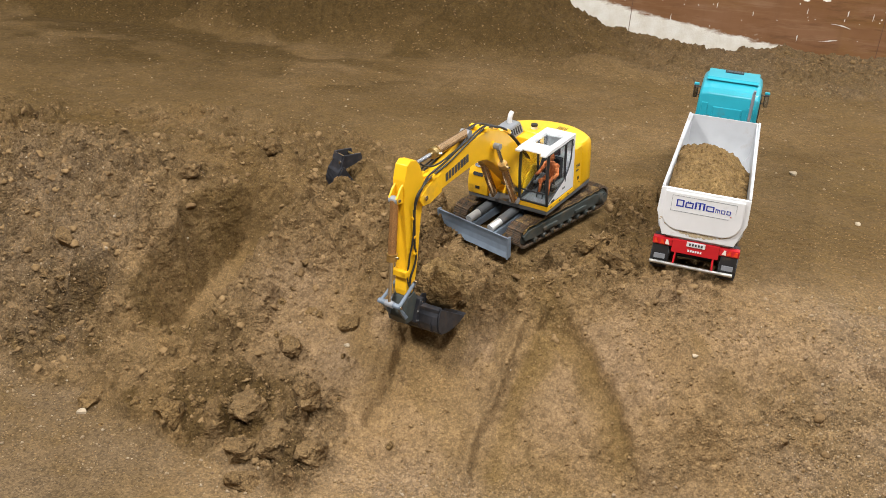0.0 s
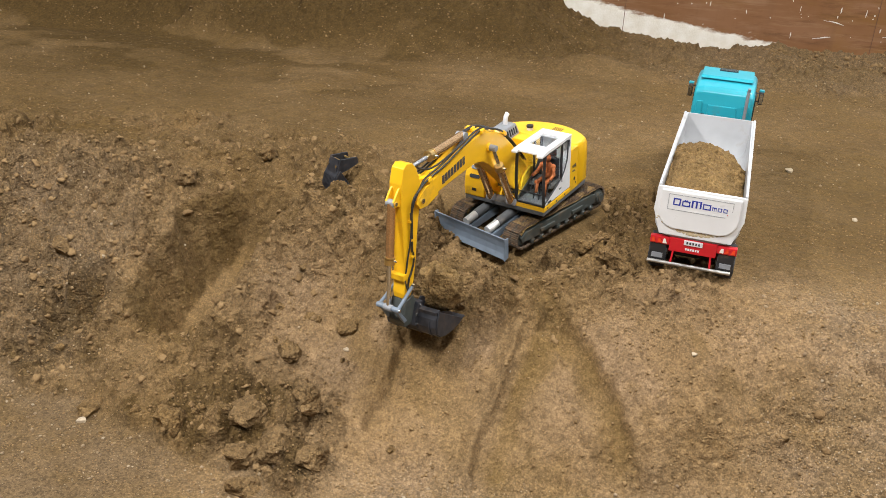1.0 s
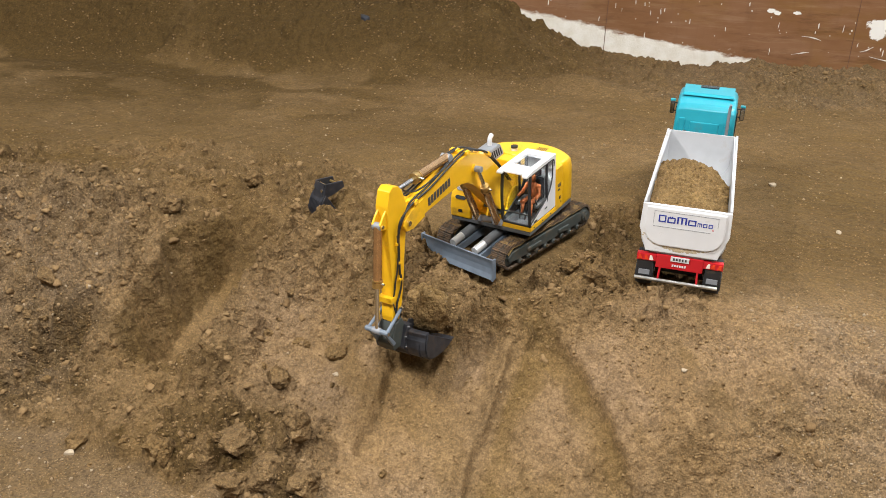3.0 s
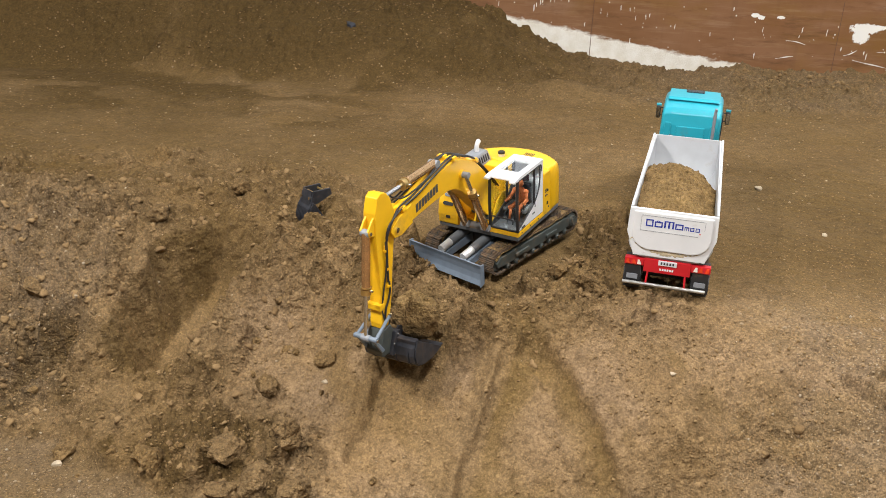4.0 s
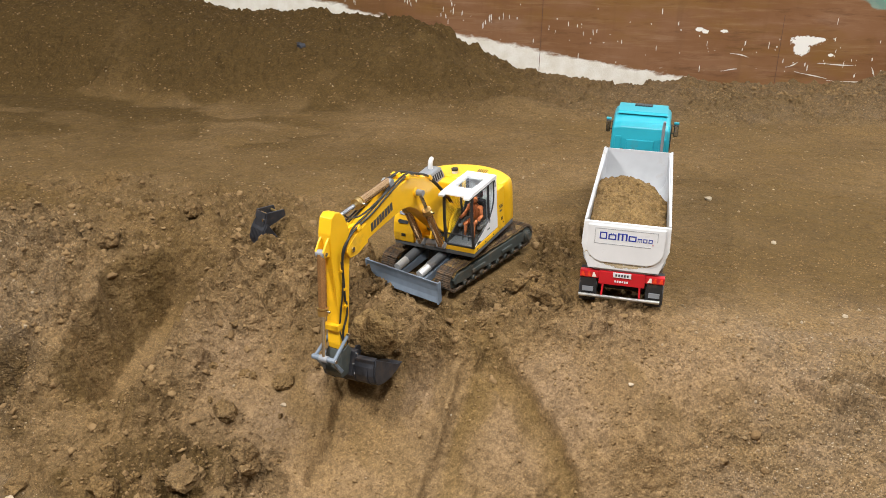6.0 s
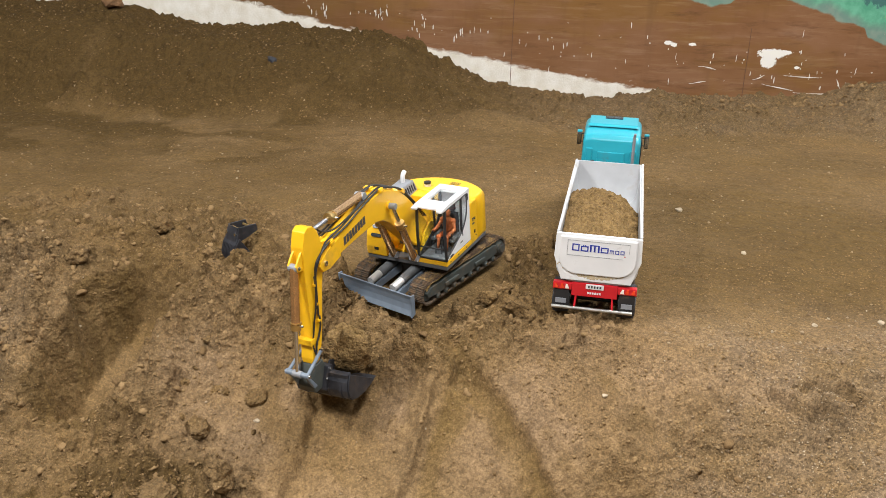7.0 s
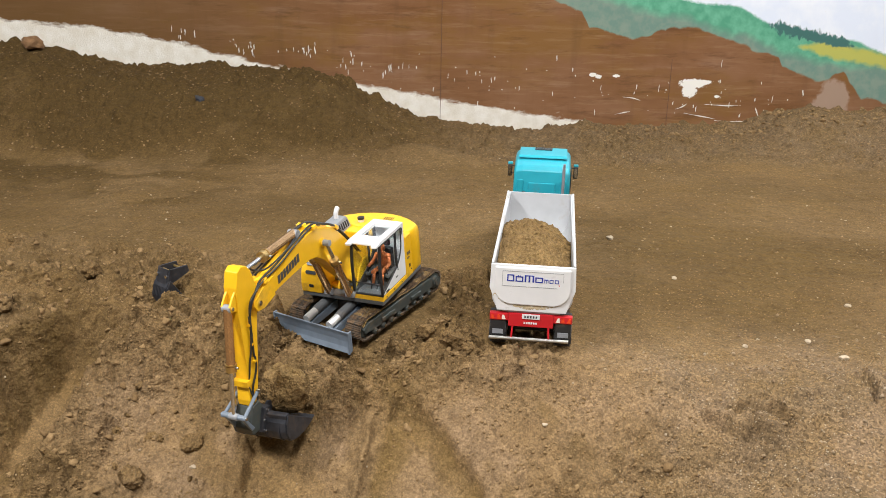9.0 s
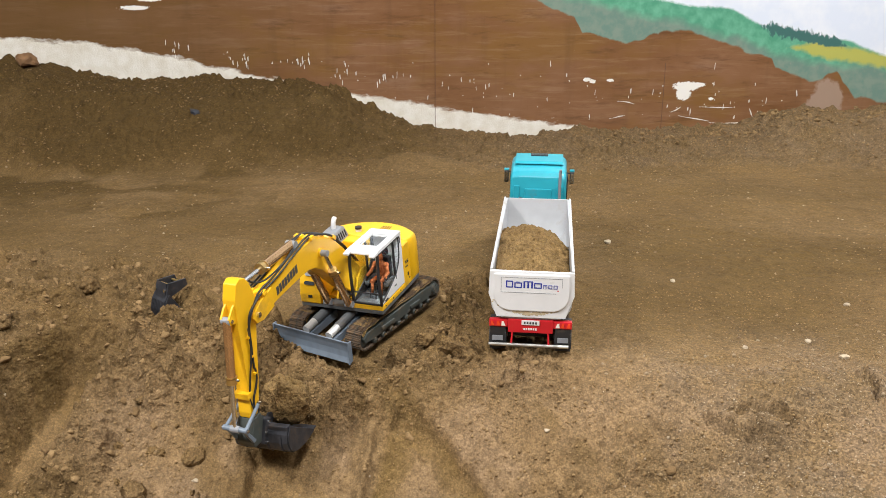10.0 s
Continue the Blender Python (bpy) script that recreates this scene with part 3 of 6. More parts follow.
    b.inputs["Specular IOR Level"].default_value = 0.25
    bp = nt.nodes.new("ShaderNodeBump")
    bp.inputs["Strength"].default_value, bp.inputs["Distance"].default_value = 0.6, 0.006
    hb = nt.nodes.new("ShaderNodeMath")
    hb.operation = "MULTIPLY"
    nt.links.new(tex(130, 6, 0.7), hb.inputs[0])
    nt.links.new(rng(pl, 0, 1, 0.12, 1.0), hb.inputs[1])
    nt.links.new(hb.outputs[0], bp.inputs["Height"])
    nt.links.new(bp.outputs[0], b.inputs["Normal"])
    me.materials.append(m)
    return tagged(new("wall_north", me), "rust-brown painted landscape wall with flaking paint and bare plaster", "wall", kind="structure")


wall = build_mural_wall()
M_SEAM = mat("seam_line", (0.13, 0.06, 0.033), 0.8)
for sx, z0, z1 in ((-0.035, 0.02, 0.75), (0.985, 0.0, 0.33)):
    bm = bmesh.new()
    box(bm, sx - 0.0012, sx + 0.0012, WALL_Y - 0.0015, WALL_Y + 0.01, z0, z1, 0.0005)
    part("joint_strip", bm, M_SEAM, wall, "dark panel joint in the wall")
M_SCRATCH = mat("bare_scratch", (0.72, 0.69, 0.64), 0.8)
for (xa, za, xb, zb) in ((1.06, 0.098, 1.2, 0.065), (1.2, 0.065, 1.4, 0.06), (1.4, 0.075, 1.375, 0.125), (1.15, 0.13, 1.3, 0.135), (0.78, 0.16, 0.86, 0.145), (1.02, 0.11, 1.07, 0.135), (0.75, 0.085, 0.82, 0.09), (0.66, 0.07, 0.66, 0.105)):
    bm = bmesh.new()
    n = 7
    top, bot = [], []
    for k in range(n):
        t = k / (n - 1)
        c = Vector((xa + (xb - xa) * t, 0, za + (zb - za) * t + 0.004 * math.sin(3.1 * t + xa * 40)))
        w = 0.0016 * (0.35 + math.sin(math.pi * min(max(t, 0.08), 0.92))) * (0.8 + 0.4 * math.sin(k * 5.1))
        dv = Vector((-(zb - za), 0, xb - xa)).normalized() * w
        top.append((c.x + dv.x, c.z + dv.z))
        bot.append((c.x - dv.x, c.z - dv.z))
    extrude(bm, top + bot[::-1], WALL_Y - 0.0015, WALL_Y + 0.004, "y")
    part("scratch", bm, M_SCRATCH, wall, "long white scratch in the paint")

def build_paint_flakes():
    """Upright ticks and specks where the paint has come off, as thin slivers."""
    rnd = random.Random(7)
    bm = bmesh.new()
    homes = [(-1.17, 0.40, 0.03, 0.02, 8), (-0.90, 0.335, 0.05, 0.02, 16), (-0.63, 0.335, 0.05, 0.012, 14), (-0.43, 0.29, 0.03, 0.03, 12), (-0.25, 0.25, 0.05, 0.02, 10), (0.15, 0.22, 0.2, 0.04, 16), (0.75, 0.18, 0.3, 0.05, 34), (1.25, 0.12, 0.2, 0.05, 22), (0.5, 0.3, 0.6, 0.06, 12)]
    for cx, cz, sx, sz, count in homes:
        for _ in range(count):
            x, z = rnd.gauss(cx, sx), rnd.gauss(cz, sz)
            if z < 0.03:
                continue
            tall = rnd.random() < (0.75 if cx < 0 else 0.35)
            w = rnd.uniform(0.0012, 0.0028)
            h = rnd.uniform(0.006, 0.018) if tall else rnd.uniform(0.0015, 0.004)
            lean = rnd.gauss(0, 0.12) * h
            extrude(bm, [(x - w * 0.3, z - h), (x + w, z - h * 0.6), (x + w * 0.6 + lean, z + h), (x - w + lean, z + h * 0.5)], WALL_Y - 0.0012, WALL_Y + 0.003, "y")
    tagged(part("flaked_spots", bm, M_SCRATCH, wall, "small white spots of flaked paint"), kind="stuff")


build_paint_flakes()

# ---- the rest of the hall ----
# unseen walls and ceiling, their grey kept low to cut bounced light
M_PLAIN = mat("hall_paint", (0.18, 0.175, 0.165), 0.8, var=0.08, scale=4)
for nm_, x0, x1, y0, y1 in (("wall_south", -7, 7, -6.1, -6), ("wall_west", -7.1, -7, -6, 4.1), ("wall_east", 7, 7.1, -6, 4.1)):
    bm = bmesh.new()
    box(bm, x0, x1, y0, y1, -0.5, HALL_H)
    tagged(part(nm_, bm, M_PLAIN), "plain pale grey hall wall", "wall", kind="structure")
bm = bmesh.new()
box(bm, -7, 7, -6, 4.1, HALL_H, HALL_H + 0.1)
tagged(part("ceiling", bm, M_PLAIN), "plain pale hall ceiling", "ceiling", kind="structure")
M_FRAME = mat("lamp_frame", (0.7, 0.7, 0.7), 0.5)
M_GLOW = bpy.data.materials.new("lamp_diffuser")
M_GLOW.use_nodes = True
M_GLOW.node_tree.nodes["Principled BSDF"].inputs["Emission Color"].default_value = (1, 0.97, 0.92, 1)
M_GLOW.node_tree.nodes["Principled BSDF"].inputs["Emission Strength"].default_value = 3.0
first = None
# panels out of view, placed to brighten slope, models and mural
for x, y, watts in PANELS:
    if first is None:
        lamp = empty("unseen_ceiling_light", pose(x, y, HALL_H))
        bm = bmesh.new()
        box(bm, -PANEL_W / 2 - 0.03, PANEL_W / 2 + 0.03, -PANEL_W / 2 - 0.03, PANEL_W / 2 + 0.03, -0.04, 0, 0.004)
        part("frame", bm, M_FRAME, lamp)
        bm = bmesh.new()
        box(bm, -PANEL_W / 2, PANEL_W / 2, -PANEL_W / 2, PANEL_W / 2, -0.05, -0.041)
        part("diffuser", bm, M_GLOW, lamp)
        first = tagged(lamp, "unseen square white ceiling panel with glowing diffuser, added as light", "ceiling light", "hall lights")
    else:
        copy_thing(first, pose(x, y, HALL_H))
    li = bpy.data.lights.new("panel_glow", "AREA")
    li.shape, li.size, li.energy, li.color = "SQUARE", PANEL_W, watts, PANEL_COLOR
    new("panel_glow", li).matrix_basis = pose(x, y, HALL_H - 0.06)


# ---- materials of the models ----
M_YEL = mat("yellow_enamel", (0.79, 0.44, 0.012), 0.32, var=0.07, scale=30, bump=0.05, dirt=0.16)
M_WHT = mat("white_enamel", (0.70, 0.70, 0.71), 0.3, var=0.05, scale=30, bump=0.04, dirt=0.08)
M_GRY = mat("grey_enamel", (0.10, 0.105, 0.11), 0.45, var=0.15, scale=50, dirt=0.32)
M_TRK = mat("track_frame_paint", (0.05, 0.058, 0.054), 0.5, var=0.2, scale=60, dirt=0.35)
M_BLU = mat("blue_grey_enamel", (0.15, 0.185, 0.23), 0.45, var=0.18, scale=45, dirt=0.22)
M_LGR = mat("light_grey_enamel", (0.23, 0.24, 0.26), 0.45, var=0.1, scale=60, dirt=0.1)
M_BLK = mat("black_plastic", (0.018, 0.018, 0.02), 0.5, var=0.2, scale=80, dirt=0.12)
M_RUB = mat("rubber", (0.022, 0.022, 0.022), 0.8, var=0.25, scale=90, dirt=0.5, bump=0.3)
M_STL = mat("polished_steel", (0.72, 0.72, 0.72), 0.18, 1.0, var=0.1, scale=90)
M_ALU = mat("bright_sleeve", (0.62, 0.62, 0.61), 0.35, 0.5, var=0.08, scale=90)
M_STB = mat("worn_bucket_steel", (0.05, 0.052, 0.062), 0.42, 0.5, var=0.35, scale=60, dirt=0.3, bump=0.2)
M_COP = mat("bronze_cylinder", (0.66, 0.42, 0.22), 0.22, 0.9, var=0.15, scale=70)
M_BRS = mat("brass_collar", (0.62, 0.43, 0.17), 0.3, 0.9, var=0.15, scale=90)
M_PAD = mat("soiled_track_pad", (0.055, 0.048, 0.04), 0.8, var=0.3, scale=120, dirt=0.75, dirt_color=(0.17, 0.10, 0.05), bump=0.4)
M_SEAT = mat("seat_cloth", (0.03, 0.03, 0.035), 0.9)
M_ORG = mat("orange_doll", (0.42, 0.11, 0.025), 0.7, var=0.2, scale=90)
M_TUR = mat("turquoise_enamel", (0.022, 0.33, 0.42), 0.28, var=0.06, scale=25, bump=0.04, dirt=0.05)
M_TUB = mat("white_tub_enamel", (0.50, 0.51, 0.53), 0.38, var=0.1, scale=22, bump=0.06, dirt=0.22, dirt_color=(0.30, 0.23, 0.15))
M_RED = mat("red_enamel", (0.52, 0.012, 0.02), 0.35, var=0.1, scale=40, dirt=0.08)
M_DUST = mat("dry_sand", (0.50, 0.41, 0.27), 0.95, var=0.2, scale=200)
M_NAVY = mat("navy_lettering", (0.015, 0.035, 0.30), 0.4)
M_CHR = mat("dusty_chrome", (0.62, 0.61, 0.58), 0.3, 0.9, var=0.15, scale=80, dirt=0.3)
M_LRED = mat("red_lamp_lens", (0.75, 0.06, 0.02), 0.2)
M_LWHT = mat("clear_lamp_lens", (0.85, 0.8, 0.72), 0.2)
M_DKG = mat("dark_hatch", (0.03, 0.035, 0.04), 0.25)
M_CHAR = mat("charcoal_print", (0.05, 0.05, 0.055), 0.5)


def glass_material():
    m = bpy.data.materials.new("clear_glazing")
    m.use_nodes = True
    b = m.node_tree.nodes["Principled BSDF"]
    b.inputs["Base Color"].default_value = (0.80, 0.85, 0.86, 1)
    b.inputs["Roughness"].default_value = 0.03
    b.inputs["Transmission Weight"].default_value = 1.0
    b.inputs["IOR"].default_value = 1.3
    return m


M_GLS = glass_material()


def pane(name, bm, parent, m=None):
    ob = part(name, bm, M_GLS, parent, "clear glazing", m)
    ob.visible_shadow = False
    return ob


def lettering(word, size, material, parent, m, depth=0.0006):
    cu = bpy.data.curves.new("lettering", "FONT")
    cu.body, cu.size, cu.extrude, cu.align_x, cu.align_y, cu.resolution_u = word, size, depth, "CENTER", "CENTER", 3
    tmp = bpy.data.objects.new("lettering", cu)
    me = bpy.data.meshes.new_from_object(tmp)
    bpy.data.objects.remove(tmp)
    me.materials.append(material)
    ob = new("lettering", me)
    ob.parent, ob.matrix_basis = parent, m
    return ob


def wheel_mesh(parent, x, y, r, w, side):
    """Tyre with tread blocks and a dished rim, axle along x. side: +1 or -1, where the rim shows."""
    bm = bmesh.new()
    prof = [(-w / 2, r * 0.62), (-w / 2, r * 0.9), (-w * 0.4, r), (w * 0.4, r), (w / 2, r * 0.9), (w / 2, r * 0.62)]
    n = 28
    rings = [[bm.verts.new((px, pr * math.cos(a), pr * math.sin(a))) for px, pr in prof] for a in [k * math.tau / n for k in range(n)]]
    for k in range(n):
        a, b = rings[k], rings[(k + 1) % n]
        for j in range(len(prof)):
            bm.faces.new((a[j], a[(j + 1) % 6], b[(j + 1) % 6], b[j]))
    for k in range(n):
        for s in (-1, 1):
            a = (k + 0.25 * s) * math.tau / n
            box(bm, min(0, s * w * 0.42), max(0, s * w * 0.42), -0.0016, 0.0016, r - 0.0008, r + 0.0012, m=Matrix.Rotation(a, 4, "X"))
    bmesh.ops.recalc_face_normals(bm, faces=bm.faces)
    tyre = part("wheel", bm, M_RUB, parent, "black rubber tyre with soil in its tread", pose(x, y, r))
    bm = bmesh.new()
    bmesh.ops.create_cone(bm, cap_ends=True, segments=20, radius1=r * 0.6, radius2=r * 0.6, depth=w * 0.5, matrix=Matrix.Rotation(math.pi / 2, 4, "Y"))
    bmesh.ops.create_cone(bm, cap_ends=True, segments=12, radius1=r * 0.24, radius2=r * 0.2, depth=w * 1.05, matrix=Matrix.Rotation(math.pi / 2, 4, "Y"))
    part("rim", bm, M_CHR, tyre, "metal rim")
    return tyre


TRUCK = pose(0.187, 1.80, 0, 0, 0, -6.7)
TOP_Z, BOT_Z, TUB_L = 0.203, 0.092, 0.553


def build_trailer():
    tr = empty("tipper_trailer", TRUCK)
    # tub: a U-shaped shell, swept forward, slightly narrower at the front
    def section(y, inset, lift=0.0):
        hw, zt = 0.0865 - inset - 0.004 * y / TUB_L, TOP_Z
        zb = BOT_Z + inset + lift
        pts = [(-hw, zt), (-hw, 0.15)]
        for k in range(1, 6):
            a = math.pi + k * math.pi / 12
            pts.append((-hw + 0.035 + 0.035 * math.cos(a) * 1.0, 0.135 + 0.043 * math.sin(a) + inset * 0.2 + lift * 0.5))
        pts.append((-hw + 0.04, zb))
        return pts + [(-px, pz) for px, pz in pts[::-1]]
    bm = bmesh.new()
    ys = [0.0, 0.18, 0.37, TUB_L]
    outer = [[bm.verts.new((px, y, pz)) for px, pz in section(y, 0)] for y in ys]
    inner = [[bm.verts.new((px, y, pz)) for px, pz in section(y, 0.004)] for y in (0.001, 0.18, 0.37, TUB_L - 0.004)]
    n = len(outer[0])
    for a, b in zip(outer, outer[1:]):
        for k in range(n - 1):
            bm.faces.new((a[k], a[k + 1], b[k + 1], b[k]))
    for a, b in zip(inner, inner[1:]):
        for k in range(n - 1):
            bm.faces.new((a[k], b[k], b[k + 1], a[k + 1]))
    for a, b in zip(zip(outer, inner), zip(outer[1:], inner[1:])):
        for k in (0, n - 1):
            bm.faces.new((a[0][k], b[0][k], b[1][k], a[1][k]))
    for k in range(n - 1):
        bm.faces.new((outer[0][k], inner[0][k], inner[0][k + 1], outer[0][k + 1]))
    bm.faces.new(outer[-1])
    bm.faces.new(inner[-1][::-1])
    bm.faces.new((outer[-1][0], outer[-1][-1], inner[-1][-1], inner[-1][0]))
    bmesh.ops.recalc_face_normals(bm, faces=bm.faces)
    tub = part("tub", bm, M_TUB, tr, "white tipping tub with dusty rounded walls")
    for s in (-1, 1):
        bm = bmesh.new()
        box(bm, min(s * 0.083, s * 0.0882), max(s * 0.083, s * 0.0882), -0.004, TUB_L, TOP_Z - 0.004, TOP_Z + 0.003, 0.0015)
        part("top_rail", bm, M_TUB, tub)
        for k in range(6):
            y = 0.05 + k * 0.09
            bm = bmesh.new()
            box(bm, min(s * 0.086, s * 0.089), max(s * 0.086, s * 0.089), y, y + 0.008, 0.14, TOP_Z - 0.004, 0.001)
            part("side_rib", bm, M_TUB, tub)
    # tailgate frame and plate
    fr = [(-0.0885, TOP_Z - 0.001), (-0.0905, 0.150), (-0.073, 0.098), (0.073, 0.098), (0.0905, 0.150), (0.0885, TOP_Z - 0.001)]
    bm = bmesh.new()
    extrude(bm, fr, -0.007, 0.0, "y", 0.0012)
    gate = part("tailgate", bm, M_WHT, tr, "white tailgate with a raised bevelled plate")
    half = [(0.079, TOP_Z - 0.006), (0.080, 0.150), (0.078, 0.139), (0.072, 0.128), (0.062, 0.1195), (0.048, 0.1145)]
    pl = [(-px, pz) for px, pz in half] + half[::-1]
    bm = bmesh.new()
    extrude(bm, pl, -0.0115, -0.006, "y", 0.0022)
    part("gate_plate", bm, M_WHT, gate)
    # sand left lying on the lower gate ledge
    bm = bmesh.new()
    rnd = random.Random(3)
    for k in range(170):
        x = rnd.gauss(0.0, 0.034)
        bmesh.ops.create_icosphere(bm, subdivisions=1, radius=rnd.uniform(0.0008, 0.002), matrix=Matrix.Translation((x, -0.0072, 0.1075 + rnd.uniform(-0.004, 0.004) + 4.0 * x * x)) @ Matrix.Diagonal((2.0, 0.4, 1.0, 1)))
    tagged(part("sand_crust", bm, M_DUST, gate, "pale sand caked on the ledge"), kind="stuff")
    # maker's mark, as plain blue shapes
    x = -0.054
    for w, h, hole in ((0.014, 0.014, True), (0.015, 0.011, True), (0.018, 0.014, False), (0.015, 0.011, True), (0.008, 0.0075, False), (0.008, 0.0075, True), (0.008, 0.0075, True)):
        bm = bmesh.new()
        z = 0.167
        w, h = w * 1.14, h * 1.1
        if hole:
            t = 0.0026 if h > 0.01 else 0.0016
            for q in ((x, x + t, z, z + h), (x + w - t - 0.001, x + w - 0.001, z, z + h), (x + t, x + w - t - 0.001, z + h - t * 0.9, z + h), (x + t, x + w - t - 0.001, z, z + t * 0.9)):
                box(bm, q[0], q[1], -0.0122, -0.0112, q[2], q[3])
        else:
            t = w / 5
            for k in (0, 2, 4):
                box(bm, x + k * t, x + (k + 1) * t - 0.0006, -0.0122, -0.0112, z, z + h - 0.002)
            box(bm, x, x + w - 0.0006, -0.0122, -0.0112, z + h - 0.002, z + h)
        part("mark_shape", bm, M_NAVY, gate, "navy blue printed shape")
        x += w + 0.0018
    for k in (-0.032, -0.028):
        bm = bmesh.new()
        box(bm, k, k + 0.0022, -0.0122, -0.0112, 0.1785, 0.1810)
        part("mark_shape", bm, M_NAVY, gate)
    for q in ((-0.064, 0.064, 0.1895, 0.1901), (-0.064, 0.052, 0.1562, 0.1568), (-0.064, -0.0634, 0.157, 0.1895), (0.0634, 0.064, 0.170, 0.1895)):
        bm = bmesh.new()
        box(bm, q[0], q[1], -0.0122, -0.0113, q[2], q[3])
        part("thin_line", bm, M_LGR, gate)
    bm = bmesh.new()
    box(bm, 0.054, 0.0565, -0.0122, -0.0112, 0.162, 0.164)
    part("mark_shape", bm, M_RED, gate, "small red printed square")
    # chassis
    for s in (-1, 1):
        bm = bmesh.new()
        box(bm, s * 0.032 - 0.006, s * 0.032 + 0.006, 0.0, 0.62, 0.068, 0.09, 0.001)
        part("chassis_beam", bm, M_RED, tr, "red chassis beam")
    bm = bmesh.new()
    box(bm, -0.048, 0.048, -0.006, 0.006, 0.062, 0.092, 0.0015)
    rear = part("rear_beam", bm, M_RED, tr, "red rear cross beam")
    bm = bmesh.new()
    box(bm, -0.019, 0.019, -0.0085, -0.006, 0.081, 0.092, 0.0008)
    plate = part("number_plate", bm, M_WHT, rear, "white plate with dark bars")
    for k in range(5):
        bm = bmesh.new()
        box(bm, -0.014 + k * 0.006, -0.0105 + k * 0.006, -0.0092, -0.0084, 0.084, 0.089)
        part("bar", bm, M_CHAR, plate)
    for k in range(6):
        bm = bmesh.new()
        box(bm, -0.015 + k * 0.005, -0.0114 + k * 0.005, -0.0068, -0.0058, 0.069, 0.0735)
        part("printed_bar", bm, M_WHT, rear, "white printed bar")
    for s in (-1, 1):
        bm = bmesh.new()
        box(bm, min(s * 0.048, s * 0.088), max(s * 0.048, s * 0.088), -0.006, 0.008, 0.074, 0.090, 0.0018)
        lamp = part("lamp_bar", bm, M_RED, tr, "red lamp housing")
        for x0, mt, lb in ((0.053, M_LWHT, "clear lens"), (0.063, M_LRED, "red lens"), (0.076, M_LRED, "red lens")):
            bm = bmesh.new()
            x1 = x0 + 0.009
            extrude(bm, [(s * x0, 0.077), (s * x1, 0.077), (s * (x1 - 0.001), 0.087), (s * (x0 + 0.004), 0.087)], -0.0078, -0.005, "y", 0.0004)
            part("lens", bm, mt, lamp, lb)
        bm = bmesh.new()
        pts = []
        for k in range(9):
            a = math.pi / 2 + k * math.pi / 14
            pts.append((0.05 + 0.05 * math.cos(a) * 1.05, 0.036 + 0.042 * math.sin(a)))
        pts += [(p[0] * 0.92 + 0.006, p[1] - 0.003) for p in pts[::-1]]
        extrude(bm, pts, min(s * 0.052, s * 0.088), max(s * 0.052, s * 0.088), "x")
        part("mudguard", bm, M_BLK, tr, "black mudguard")
        bm = bmesh.new()
        box(bm, min(s * 0.053, s * 0.086), max(s * 0.053, s * 0.086), -0.004, -0.001, 0.022, 0.073, 0.0008)
        flap = part("mud_flap", bm, M_BLK, tr, "black mud flap")
        bm = bmesh.new()
        box(bm, min(s * 0.058, s * 0.081), max(s * 0.058, s * 0.081), -0.0062, -0.0038, 0.042, 0.053, 0.0008)
        part("reflector_plate", bm, M_LGR, flap, "pale grey plate")
        bm = bmesh.new()
        tube(bm, (s * 0.038, -0.002, 0.066), (s * 0.040, -0.012, 0.036), 0.0022)
        part("bracket", bm, M_RED, tr, "red bracket")
        for y in (0.048, 0.14):
            wheel_mesh(tr, s * 0.068, y, 0.036, 0.034, s)
    bm = bmesh.new()
    tube(bm, (-0.088, -0.012, 0.036), (0.082, -0.012, 0.036), 0.0038, seg=14)
    part("bumper_tube", bm, M_CHR, tr, "dusty silver bumper tube")
    for y in (0.048, 0.14):
        bm = bmesh.new()
        tube(bm, (-0.06, y, 0.036), (0.06, y, 0.036), 0.005)
        part("axle", bm, M_BLK, tr)
    bm = bmesh.new()
    tube(bm, (0, TUB_L + 0.012, 0.075), (0, TUB_L + 0.012, 0.19), 0.008)
    part("tipping_ram", bm, M_CHR, tr)
    tagged(tr, "white two-axle tipper trailer with red chassis, loaded with sand", "trailer")

    # sand load
    nx, ny = 100, 190
    xs, ys = np.linspace(-0.0805, 0.0805, nx), np.linspace(0.003, 0.46, ny)
    X, Y = [a.ravel() for a in np.meshgrid(xs, ys)]
    z = 0.168 + 0.044 * bump_at(X, Y, -0.018, 0.255, 0.075, 0.11) + 0.022 * bump_at(X, Y, -0.045, 0.1, 0.06, 0.09) + 0.012 * bump_at(X, Y, 0.03, 0.08, 0.05, 0.06)
    z = z - 0.10 * step(0.36, 0.46, Y + 0.08 * step(0.0, 0.08, X)) + 0.008 * fbm(X, Y, 91, 0.03, 4, 0.65) + 0.010 * cells(X, Y, 92, 0.012, 0.3) - 0.012 * step(0.04, 0.08, X)
    i = np.arange(nx * ny).reshape(ny, nx)
    quads = np.stack([i[:-1, :-1], i[:-1, 1:], i[1:, 1:], i[1:, :-1]], -1).reshape(-1, 4).tolist()
    rim = list(i[0, :]) + list(i[1:, -1]) + list(i[-1, -2::-1]) + list(i[-2:0:-1, 0])
    co = np.stack([X, Y, z], 1).tolist()
    base = len(co)
    low = [(co[r][0] * 0.55, co[r][1], min(0.1, co[r][2] - 0.002)) for r in rim]
    faces = quads + [[rim[k], base + k, base + (k + 1) % len(rim), rim[(k + 1) % len(rim)]] for k in range(len(rim))]
    me = bpy.data.meshes.new("sand_load")
    me.from_pydata(co + low, [], [[int(v) for v in fc] for fc in faces] + [list(range(base, base + len(rim)))])
    me.polygons.foreach_set("use_smooth", [True] * len(me.polygons))
    me.materials.append(M_LOAD)
